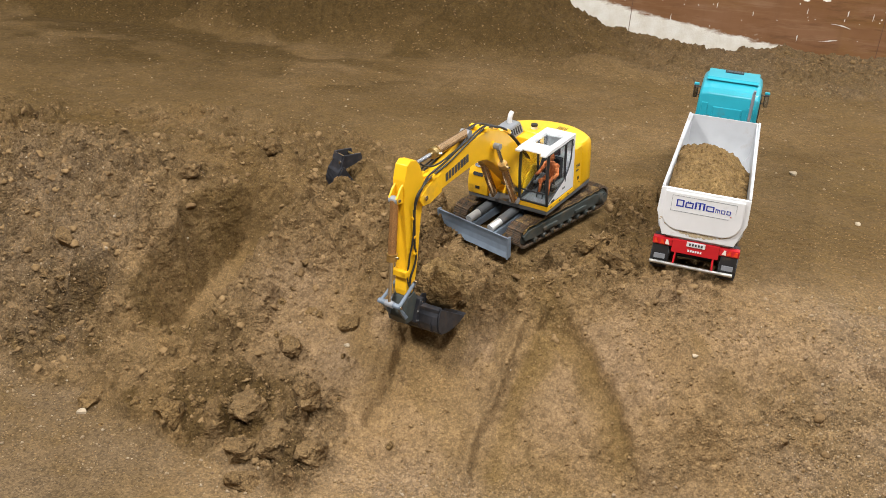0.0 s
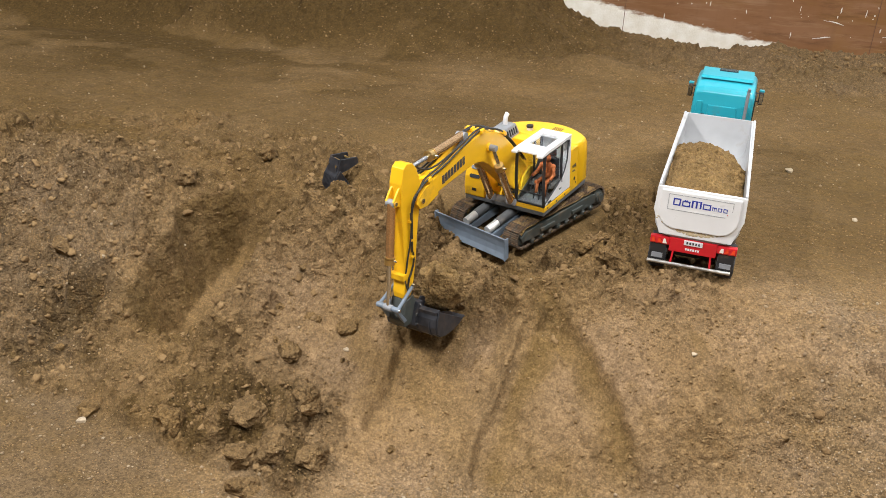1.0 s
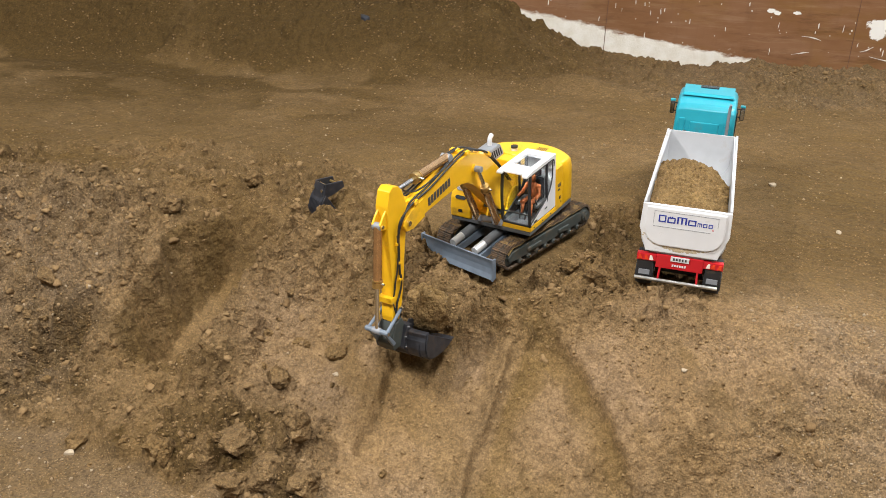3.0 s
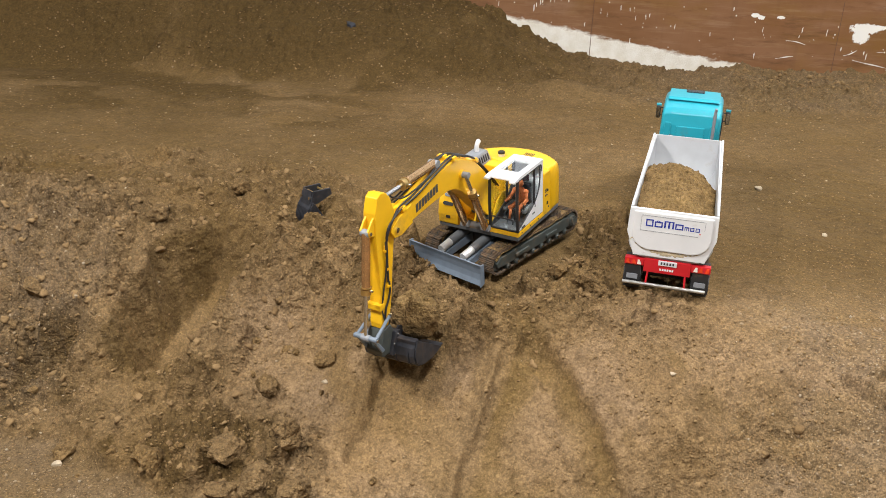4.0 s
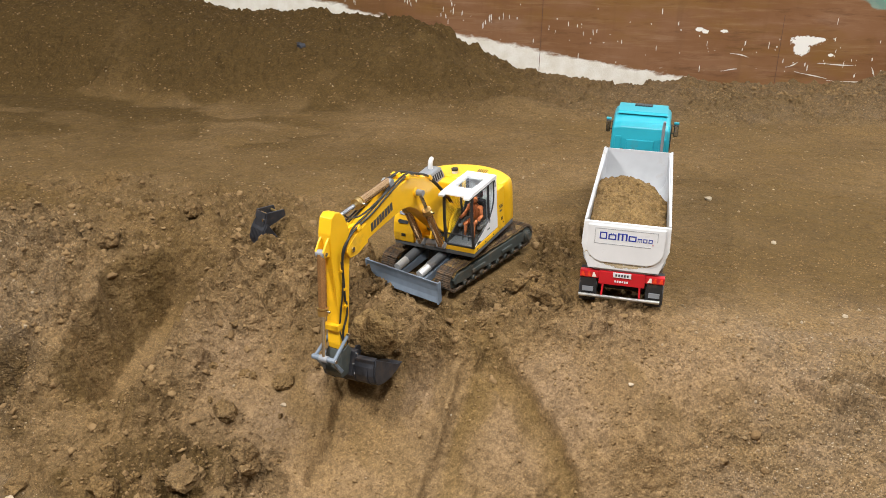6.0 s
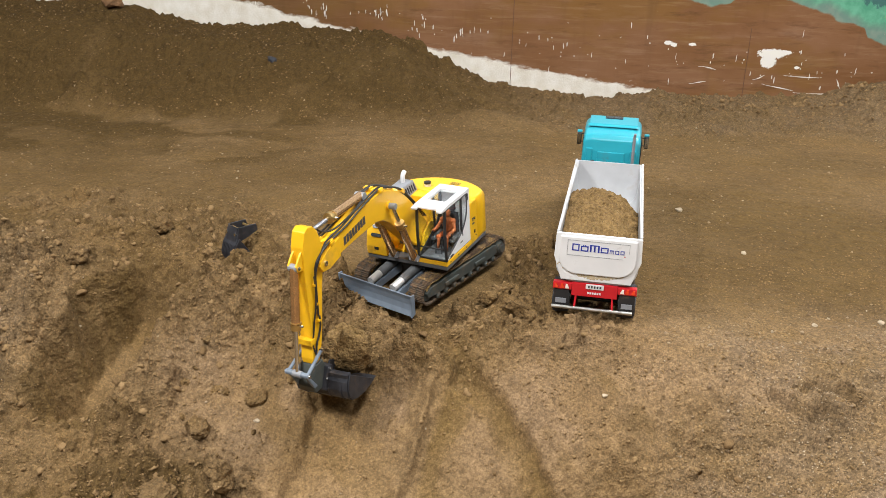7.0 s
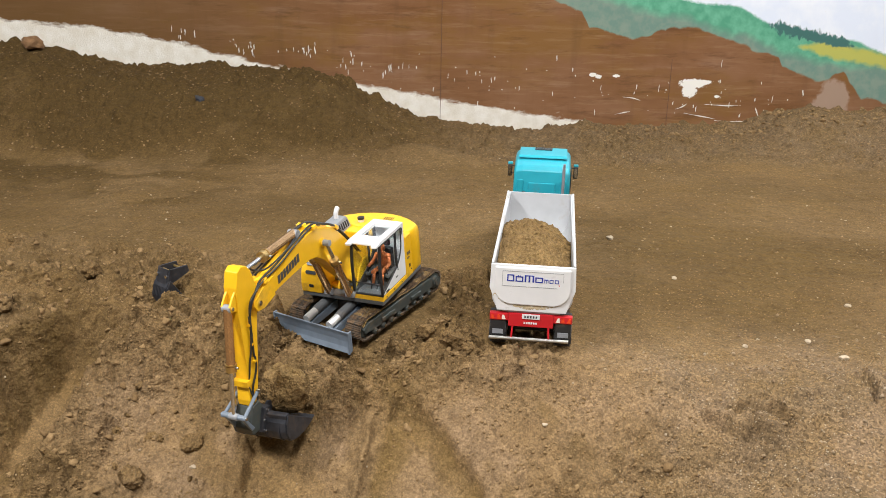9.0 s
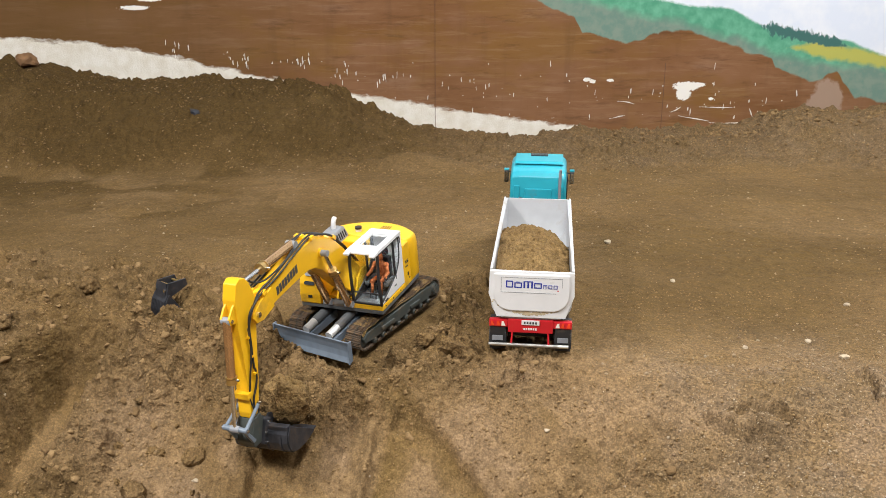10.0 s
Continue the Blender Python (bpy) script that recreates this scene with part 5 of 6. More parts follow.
    hood = part("hood", bm, M_LGR, ex, "grey slotted engine hood", S)
    for side_y, tilt in ((-0.1, 33), (-0.0555, -26)):
        for k in range(7):
            bm = bmesh.new()
            box(bm, -0.0018, 0.0018, -0.0012, 0.0012, -0.008, 0.008, 0.0006)
            part("slot", bm, M_BLK, hood, "", pose(-0.034 + k * 0.0092, side_y, 0.1965, -tilt * 0.7, 0, 0))
    ek = hose("exhaust_pipe", [(-0.022, -0.078, 0.207), (-0.022, -0.078, 0.220), (-0.025, -0.078, 0.228), (-0.032, -0.078, 0.233)], 0.0058, M_WHT, ex, "white bent exhaust pipe")
    ek.matrix_basis = S
    # works between the sides
    for k, (x, y, z, r_) in enumerate(((0.06, -0.03, 0.098, 0.007), (0.05, 0.018, 0.1, 0.006), (0.075, -0.01, 0.095, 0.005))):
        bm = bmesh.new()
        tube(bm, (x, y - 0.016, z), (x, y + 0.016, z), r_, seg=14)
        part("valve_block", bm, M_BLU, ex, "", S)
    for k in range(5):
        y = -0.042 + k * 0.014
        hose("hydraulic_hose", [(-0.005, y, 0.12), (0.03, y + 0.004, 0.118 + 0.004 * (k % 2)), (0.055, y - 0.003, 0.104), (0.062, y, 0.092)], 0.0019, M_BLK, ex).matrix_basis = S
    for y in (-0.022, 0.022):
        bm = bmesh.new()
        extrude(bm, [(0.0, 0.088), (0.095, 0.088), (0.07, 0.135), (0.045, 0.15), (0.02, 0.145)], y - 0.0025, y + 0.0025, "y", 0.0008)
        part("boom_bracket", bm, M_YEL, ex, "", S)

    # ---- cab ----
    y0, y1 = 0.030, 0.1035
    bm = bmesh.new()
    box(bm, -0.004, 0.114, y0 + 0.002, y1 - 0.002, 0.094, 0.0965, 0.0006)
    part("cab_floor", bm, M_GRY, ex, "", S)
    # roof: frame of four bars round a glazed hatch, visor in front
    bars = [((-0.006, 0.02), (y0, y1)), ((0.02, 0.086), (y0, y0 + 0.014)), ((0.02, 0.086), (y1 - 0.014, y1)), ((0.086, 0.116), (y0, y1))]
    bm = bmesh.new()
    for (xa, xb), (ya, yb) in bars:
        box(bm, xa, xb, ya, yb, 0.2185, 0.2265, 0.0)
    bmesh.ops.remove_doubles(bm, verts=bm.verts, dist=0.0001)
    roof = part("cab_roof", bm, M_WHT, ex, "white cab roof with glazed hatch", S)
    bm = bmesh.new()
    box(bm, 0.019, 0.087, y0 + 0.013, y1 - 0.013, 0.2215, 0.2235)
    pane("hatch_pane", bm, roof)
    for ya, yb in ((y0 - 0.001, y0 + 0.012), (y1 - 0.012, y1 + 0.001)):
        bm = bmesh.new()
        extrude(bm, [(0.112, 0.2265), (0.134, 0.2235), (0.134, 0.219), (0.112, 0.2185)], ya, yb, "y", 0.0008)
        part("visor_arm", bm, M_WHT, roof)
    bm = bmesh.new()
    extrude(bm, [(0.112, 0.2255), (0.124, 0.224), (0.124, 0.22), (0.112, 0.219)], y0 + 0.012, y1 - 0.012, "y", 0.0006)
    part("visor", bm, M_WHT, roof)
    # pillars and screen frame
    for y in (y0 + 0.0025, y1 - 0.0025):
        hose("front_pillar", [(0.1145, y, 0.095), (0.1165, y, 0.13), (0.1165, y, 0.17), (0.1135, y, 0.205), (0.1105, y, 0.2195)], 0.0036, M_BLK, ex, "black front pillar").matrix_basis = S
        hose("mid_pillar", [(0.034, y, 0.125), (0.036, y, 0.17), (0.034, y, 0.2195)], 0.003, M_BLK, ex, "black door pillar").matrix_basis = S
        hose("roof_rail", [(0.112, y, 0.2175), (0.05, y, 0.2175), (0.006, y, 0.2165), (0.002, y, 0.2)], 0.003, M_BLK, ex, "black window rail").matrix_basis = S
    for z in (0.097, 0.1235):
        bm = bmesh.new()
        tube(bm, (0.1155, y0 + 0.002, z), (0.1155, y1 - 0.002, z), 0.0026 if z < 0.1 else 0.0018, seg=10)
        part("screen_rail", bm, M_BLK, ex, "", S)
    bm = bmesh.new()
    extrude(bm, [(0.1145, 0.097), (0.1165, 0.13), (0.1165, 0.17), (0.1125, 0.2185), (0.1118, 0.2185), (0.1156, 0.17), (0.1156, 0.13), (0.1136, 0.097)], y0 + 0.003, y1 - 0.003, "y")
    pane("windscreen", bm, ex, S)
    # side walls: white lower panel with a swept edge, glazing above
    for y, lab in ((y1 - 0.0035, "white door panel with swept window edge"), (y0 + 0.0005, "black inner cab panel")):
        sweep = [(0.112, 0.0965), (0.112, 0.1005), (0.1, 0.106), (0.08, 0.114), (0.06, 0.122), (0.042, 0.131), (0.026, 0.143), (0.014, 0.16), (0.008, 0.18), (0.006, 0.219), (-0.006, 0.219), (-0.006, 0.0965)]
        bm = bmesh.new()
        extrude(bm, sweep, y, y + 0.003, "y", 0.0005)
        door = part("side_panel", bm, M_WHT if y > 0.05 else M_BLK, ex, lab, S)
        hose("window_seal", [(0.112, y + 0.0015, 0.1005), (0.08, y + 0.0015, 0.114), (0.042, y + 0.0015, 0.131), (0.026, y + 0.0015, 0.143), (0.014, y + 0.0015, 0.16), (0.008, y + 0.0015, 0.18), (0.006, y + 0.0015, 0.217)], 0.0019, M_BLK, door, "black window seal")
        bm = bmesh.new()
        extrude(bm, [(0.112, 0.1005), (0.08, 0.114), (0.042, 0.131), (0.026, 0.143), (0.014, 0.16), (0.007, 0.18), (0.006, 0.2165), (0.112, 0.2165), (0.115, 0.17), (0.115, 0.13)], y + 0.001, y + 0.0018, "y")
        pane("side_pane", bm, ex, S)
        if y > 0.05:
            bm = bmesh.new()
            box(bm, 0.086, 0.1, y + 0.002, y + 0.0048, 0.099, 0.1025, 0.0008)
            part("door_handle", bm, M_BLK, door, "black door handle")
            for k in range(3):
                bm = bmesh.new()
                box(bm, 0.037 + k * 0.004, 0.0395 + k * 0.004, y + 0.0026, y + 0.0036, 0.1105, 0.114)
                part("printed_bar", bm, M_CHAR, door)
    bm = bmesh.new()
    box(bm, -0.0075, -0.0035, y0 + 0.001, y1 - 0.001, 0.0945, 0.2185, 0.0008)
    part("cab_back", bm, M_WHT, ex, "white cab rear wall", S)
    # seat and consoles
    bm = bmesh.new()
    box(bm, 0.018, 0.055, 0.049, 0.085, 0.1125, 0.122, 0.004)
    box(bm, 0.012, 0.024, 0.050, 0.084, 0.118, 0.172, 0.004)
    box(bm, 0.010, 0.019, 0.058, 0.076, 0.174, 0.190, 0.003)
    box(bm, 0.024, 0.048, 0.057, 0.077, 0.0965, 0.113, 0.002)
    part("seat", bm, M_SEAT, ex, "black operator seat", S)
    for y in (0.043, 0.0905):
        bm = bmesh.new()
        box(bm, 0.02, 0.068, y - 0.005, y + 0.005, 0.118, 0.126, 0.002)
        con = part("armrest_console", bm, M_GRY, ex, "", S)
        bm = bmesh.new()
        tube(bm, (0.064, y, 0.124), (0.068, y, 0.14), 0.0016, seg=8)
        part("joystick", bm, M_BLK, con)
    bm = bmesh.new()
    tube(bm, (0.088, 0.06, 0.0965), (0.08, 0.06, 0.13), 0.0015, seg=8)
    tube(bm, (0.088, 0.074, 0.0965), (0.08, 0.074, 0.13), 0.0015, seg=8)
    part("travel_lever", bm, M_BLK, ex, "", S)


def build_operator():
    """Seated toy figure, one plain mesh."""
    bm = bmesh.new()
    def ball(c, r, sx=1, sy=1, sz=1):
        bmesh.ops.create_uvsphere(bm, u_segments=12, v_segments=8, radius=r, matrix=Matrix.Translation(c) @ Matrix.Diagonal((sx, sy, sz, 1)))
    yc = 0.067
    ball((0.034, yc, 0.147), 0.0145, 0.75, 0.95, 1.45)
    ball((0.036, yc, 0.177), 0.0078, 1, 0.9, 1.2)
    for s in (-1, 1):
        ball((0.036, yc + s * 0.0135, 0.158), 0.0065)
        tube(bm, (0.036, yc + s * 0.0145, 0.158), (0.047, yc + s * 0.021, 0.143), 0.0042, 0.0038)
        ball((0.047, yc + s * 0.021, 0.143), 0.0047)
        tube(bm, (0.047, yc + s * 0.021, 0.143), (0.066, yc + s * 0.022, 0.141), 0.0042, 0.0032)
        tube(bm, (0.036, yc + s * 0.008, 0.128), (0.066, yc + s * 0.010, 0.128), 0.0055, 0.0048)
        ball((0.066, yc + s * 0.010, 0.128), 0.0058)
        tube(bm, (0.066, yc + s * 0.010, 0.128), (0.072, yc + s * 0.011, 0.1), 0.0052, 0.0042)
    ob = part("toy_operator", bm, M_ORG, None, "", HOUSE, smooth=True)
    tagged(ob, "plain orange toy figure seated in the cab", "figurine")


def build_boom(ex):
    S = SWING
    h = 0.0175
    # boom: rounded gooseneck
    prof = [(0.036, 0.118), (0.034, 0.134), (0.046, 0.152), (0.078, 0.19), (0.11, 0.227), (0.136, 0.252), (0.158, 0.269), (0.182, 0.281), (0.208, 0.291), (0.232, 0.2955), (0.258, 0.2955), (0.31, 0.289), (0.36, 0.279), (0.4, 0.270), (0.435, 0.2615)]
    prof += [(0.4544 + 0.016 * math.cos(radians(a)), 0.2366 + 0.016 * math.sin(radians(a))) for a in (60, 30, 0, -30, -60, -90, -120)]
    prof += [(0.42, 0.2275), (0.375, 0.2325), (0.335, 0.2355), (0.29, 0.238), (0.258, 0.2385), (0.232, 0.232), (0.206, 0.2155), (0.176, 0.187), (0.14, 0.152), (0.1, 0.115), (0.062, 0.108)]
    bm = bmesh.new()
    extrude(bm, prof, -h, h, "y", 0.002)
    boom = part("boom", bm, M_YEL, ex, "yellow gooseneck boom", S)
    for s in (-1, 1):
        bm = bmesh.new()
        extrude(bm, [(0.4, 0.268), (0.44, 0.259), (0.468, 0.245), (0.472, 0.2366), (0.462, 0.222), (0.44, 0.219), (0.4, 0.228)], min(s * h, s * (h + 0.0035)), max(s * h, s * (h + 0.0035)), "y", 0.001)
        part("cheek_plate", bm, M_YEL, boom)
        pin(boom, 0.4544, 0.2366, s * (h + 0.003), s * (h + 0.0065), 0.0052, None)
        pin(boom, 0.206, 0.2556, s * h, s * (h + 0.016), 0.0045, None)
        bm = bmesh.new()
        tube(bm, (0.206, s * h, 0.2556), (0.206, s * (h + 0.004), 0.2556), 0.010, seg=18)
        part("boss", bm, M_YEL, boom)
    # maker's mark as plain dark bars along the near and far side
    for s in (-1, 1):
        for k in range(8):
            x0 = 0.30 + k * 0.0105
            bm = bmesh.new()
            zc = 0.2625 - (x0 - 0.30) * 0.16
            extrude(bm, [(x0, zc - 0.0085), (x0 + 0.0078, zc - 0.0095), (x0 + 0.0078, zc + 0.0075), (x0, zc + 0.0085)], min(s * (h - 0.001), s * (h + 0.0008)), max(s * (h - 0.001), s * (h + 0.0008)), "y")
            part("printed_bar", bm, M_CHAR, boom, "dark printed bar")
    # hose clamps on the crown
    for x, z, w, tilt in ((0.232, 0.298, 0.044, 4), (0.143, 0.262, 0.04, -42), (0.425, 0.2665, 0.046, 14)):
        bm = bmesh.new()
        box(bm, -0.006, 0.006, -w / 2, w / 2, -0.002, 0.0035, 0.001)
        for k in range(4):
            yy = -w / 2 + 0.004 + k * (w - 0.008) / 3
            box(bm, -0.006, 0.006, yy - 0.003, yy + 0.003, 0.003, 0.0068, 0.001)
        part("hose_clamp", bm, M_YEL, boom, "", pose(x, 0, z, 0, tilt, 0))
    # hoses over the boom, looping to the stick
    for k, (y, up) in enumerate(((-0.0145, 0), (-0.0085, 0.001), (0.0085, 0.001), (0.0145, 0))):
        s = 1 if y > 0 else -1
        pts = [(0.045, y, 0.165), (0.09, y, 0.216), (0.143, y, 0.267), (0.19, y * 1.05, 0.291), (0.232, y, 0.3025 + up), (0.30, y * 1.25, 0.295), (0.37, y * 1.3, 0.279), (0.425, y * 1.25, 0.2715)]
        pts += [(0.462, s * 0.021 + y * 0.12, 0.266), (0.487, s * 0.020 + y * 0.1, 0.235 + 0.01 * (k % 2)), (0.489, s * 0.018, 0.19), (0.490, s * 0.0165, 0.14)]
        hose("hydraulic_hose", pts, 0.0021, M_BLK, boom, "black hydraulic hose")
    hose("hydraulic_hose", [(0.27, 0.004, 0.303), (0.33, 0.012, 0.292), (0.385, 0.012, 0.285), (0.41, 0.004, 0.282), (0.43, -0.006, 0.292), (0.41, -0.01, 0.3)], 0.0019, M_BLK, boom)
    ram("boom_cylinder", (0.128, 0.097), (0.206, 0.2556), 0.68, 0.0085, 0.0265, ex, S)
    ram("boom_cylinder", (0.128, 0.097), (0.206, 0.2556), 0.68, 0.0085, -0.0265, ex, S)
    bm = bmesh.new()
    extrude(bm, [(0.268, 0.292), (0.3, 0.289), (0.29, 0.31), (0.277, 0.312)], -0.007, 0.007, "y", 0.001)
    part("cylinder_lug", bm, M_YEL, boom)
    ram("stick_cylinder", (0.282, 0.305), (0.468, 0.3035), 0.62, 0.0095, 0.0, ex, S)

    # stick: tall head, tapered box arm
    hs = 0.0140
    prof = [(0.4395, 0.2366), (0.441, 0.247), (0.4515, 0.285), (0.459, 0.306), (0.470, 0.3195), (0.486, 0.3245), (0.498, 0.318), (0.508, 0.29), (0.5105, 0.258), (0.513, 0.235), (0.512, 0.18), (0.513, 0.12), (0.516, 0.085), (0.520, 0.058), (0.5185, 0.0455), (0.508, 0.041), (0.499, 0.046), (0.4885, 0.0707), (0.478, 0.11), (0.4705, 0.15), (0.463, 0.19), (0.4565, 0.216)]
    bm = bmesh.new()
    extrude(bm, prof, -hs, hs, "y", 0.0018)
    stick = part("stick", bm, M_YEL, ex, "yellow tapered stick arm", S)
    for y in (-0.0085, 0.0085):
        bm = bmesh.new()
        extrude(bm, [(0.506, 0.285), (0.5165, 0.277), (0.5295, 0.262), (0.5275, 0.25), (0.508, 0.246)], y - 0.0022, y + 0.0022, "y", 0.0008)
        part("cylinder_lug", bm, M_YEL, stick)
    pin(stick, 0.5235, 0.2565, -0.0125, 0.0125, 0.0036, None)
    bm = bmesh.new()
    box(bm, 0.509, 0.524, -0.0165, 0.0165, 0.089, 0.102, 0.0015)
    part("hose_guard", bm, M_YEL, stick)
    for z in (0.205, 0.165, 0.128):
        bm = bmesh.new()
        box(bm, 0.486, 0.4945, 0.0135, 0.0195, z, z + 0.005, 0.0008)
        part("hose_clip", bm, M_YEL, stick)
    hose("hydraulic_hose", [(0.4895, 0.0175, 0.225), (0.491, 0.0178, 0.19), (0.497, 0.0175, 0.16), (0.505, 0.0165, 0.135), (0.5105, 0.015, 0.11), (0.514, 0.012, 0.09), (0.512, 0.0165, 0.065), (0.506, 0.012, 0.045)], 0.0018, M_BLK, stick, "black hydraulic hose")
    hose("hydraulic_hose", [(0.4885, 0.0175, 0.14), (0.4885, 0.0175, 0.12), (0.497, 0.017, 0.1), (0.506, 0.0165, 0.086), (0.508, 0.013, 0.06)], 0.0021, M_BLK, stick)
    ram("bucket_cylinder", (0.5235, 0.2565), (0.5555, 0.0435), 0.56, 0.0085, 0.0, ex, S)
    # rocker links, cross bar and coupler
    for s in (-1, 1):
        bm = bmesh.new()
        tube(bm, (0.4985, s * 0.0195, 0.0695), (0.5555, s * 0.0225, 0.0435), 0.0036, seg=10)
        lk = part("rocker_link", bm, M_BLU, ex, "blue-grey rocker link", S)
        pin(lk, 0.4985, 0.0695, s * 0.0175, s * 0.0255, 0.0046, None)
        pin(lk, 0.5555, 0.0435, s * 0.022, s * 0.029, 0.0036, None)
        bm = bmesh.new()
        extrude(bm, [(0.552, 0.0435), (0.5595, 0.0435), (0.535, 0.002), (0.526, 0.004)], s * 0.0185 - 0.003, s * 0.0185 + 0.003, "y", 0.001)
        part("coupler_link", bm, M_BLU, ex, "", S)
    bm = bmesh.new()
    tube(bm, (0.5555, -0.0265, 0.0435), (0.5555, 0.0265, 0.0435), 0.0055, seg=14)
    part("cross_bar", bm, M_BLU, ex, "blue-grey cross bar", S)
    bm = bmesh.new()
    extrude(bm, [(0.498, 0.047), (0.519, 0.044), (0.537, 0.004), (0.531, -0.012), (0.5, -0.014), (0.484, 0.018)], -0.019, 0.019, "y", 0.0022)
    cp = part("coupler", bm, M_TRK, ex, "grey tilting quick coupler with bright bolts", S)
    bm = bmesh.new()
    extrude(bm, [(0.478, 0.026), (0.494, 0.03), (0.512, -0.016), (0.498, -0.026), (0.476, -0.018)], -0.026, 0.027, "y", 0.0016)
    part("tilt_box", bm, M_STB, cp)
    for x, z in ((0.488, 0.022), (0.484, -0.012), (0.503, -0.016), (0.502, 0.006)):
        for s in (-1, 1):
            pin(cp, x, z, s * 0.026, s * 0.030, 0.0024, None)
    bm = bmesh.new()
    tube(bm, (0.475, 0.004, 0.012), (0.44, 0.02, 0.006), 0.004, seg=12)
    part("tilt_ram", bm, M_BLK, cp)


def bucket_shell(width, prof, thick, name, material, parent, label, m):
    """A bucket: bent sheet along a profile, with side plates."""
    bm = bmesh.new()
    P = [Vector((x, 0, z)) for x, z in prof]
    nrm = []
    for i in range(len(P)):
        d = (P[min(i + 1, len(P) - 1)] - P[max(i - 1, 0)]).normalized()
        nrm.append(Vector((d.z, 0, -d.x)))
    outer = [p - q * thick for p, q in zip(P, nrm)]
    rows = []
    for y in (-width / 2, width / 2):
        rows.append(([bm.verts.new(p + Vector((0, y, 0))) for p in P], [bm.verts.new(p + Vector((0, y, 0))) for p in outer]))
    n = len(P)
    (a, b), (c, d) = rows
    for i in range(n - 1):
        bm.faces.new((a[i], a[i + 1], c[i + 1], c[i]))
        bm.faces.new((b[i], d[i], d[i + 1], b[i + 1]))
        bm.faces.new((a[i], b[i], b[i + 1], a[i + 1]))
        bm.faces.new((c[i], c[i + 1], d[i + 1], d[i]))
    for i in (0, n - 1):
        bm.faces.new((a[i], c[i], d[i], b[i]))
    bmesh.ops.recalc_face_normals(bm, faces=bm.faces)
    shell = part(name, bm, material, parent, label, m)
    for s in (-1, 1):
        bm = bmesh.new()
        extrude(bm, prof, min(s * width / 2, s * (width / 2 + 0.0028)), max(s * width / 2, s * (width / 2 + 0.0028)), "y", 0.0005)
        part("side_plate", bm, material, shell)
        # welded rim of the side plate
        bm = bmesh.new()
        tube(bm, (prof[0][0], s * (width / 2 + 0.0014), prof[0][1]), (prof[-1][0], s * (width / 2 + 0.0014), prof[-1][1]), 0.0018, seg=8)
        part("rim_bar", bm, material, shell)
    return shell


def build_grading_bucket(ex):
    prof = [(0.004, 0.006), (0.012, -0.008), (0.016, -0.024), (0.014, -0.038), (0.004, -0.048), (-0.014, -0.053), (-0.04, -0.054), (-0.062, -0.050), (-0.074, -0.046)]
    m = SWING @ pose(0.484, 0.010, 0.006, 4, -2, 0)
    sh = bucket_shell(0.122, prof, 0.0022, "grading_bucket", M_STB, ex, "dark steel grading bucket full of soil", m)
    bm = bmesh.new()
    box(bm, -0.086, -0.070, -0.061, 0.061, -0.0475, -0.0445, 0.0006)
    part("cutting_edge", bm, M_STB, sh, "worn cutting edge")
    bm = bmesh.new()
    box(bm, -0.004, 0.010, -0.061, 0.061, -0.002, 0.008, 0.0015)
    part("top_beam", bm, M_STB, sh)
    for y in (-0.03, 0.004):
        bm = bmesh.new()
        extrude(bm, [(0.012, 0.004), (-0.018, 0.02), (-0.034, 0.012), (-0.02, -0.012), (0.0, -0.03)], y - 0.0018, y + 0.0018, "y", 0.0006)
        part("ear", bm, M_STB, sh)
    for k in range(4):
        y = 0.061 - 0.122 * (k + 0.5) / 4
        bm = bmesh.new()
        extrude(bm, [(0.017, -0.01), (0.0205, -0.024), (0.018, -0.039), (0.006, -0.051), (0.003, -0.0485), (0.0145, -0.038), (0.0165, -0.024)], y - 0.0015, y + 0.0015, "y")
        part("wear_strip", bm, M_STB, sh)
    # the soil it carries
    n = 40
    bm = bmesh.new()
    bmesh.ops.create_uvsphere(bm, u_segments=n, v_segments=26, radius=1)
    for v in bm.verts:
        c = v.co.copy()
        k = 1 + 0.16 * noise.fractal(c * 2.2, 1.0, 2.0, 4) + 0.05 * noise.noise(c * 9)
        z = c.z if c.z > 0 else c.z * 0.7
        v.co = Vector((c.x * 0.038 * k, c.y * 0.054 * k, z * 0.062 * k))
        v.co.z += 0.12 * max(0, v.co.y)
    ob = part("soil_heap", bm, M_LOAD, None, "", BASE @ SWING @ pose(0.418, 0.026, 0.016), smooth=True)
    tagged(ob, "heap of brown soil carried in the grading bucket", "soil", kind="stuff")


def build_excavator():
    ex = empty("excavator", BASE)
    build_undercarriage(ex)
    build_house(ex)
    build_boom(ex)
    build_grading_bucket(ex)
    tagged(ex, "yellow toy crawler excavator with white cab reaching down the slope", "excavator")
    build_operator()


build_excavator()


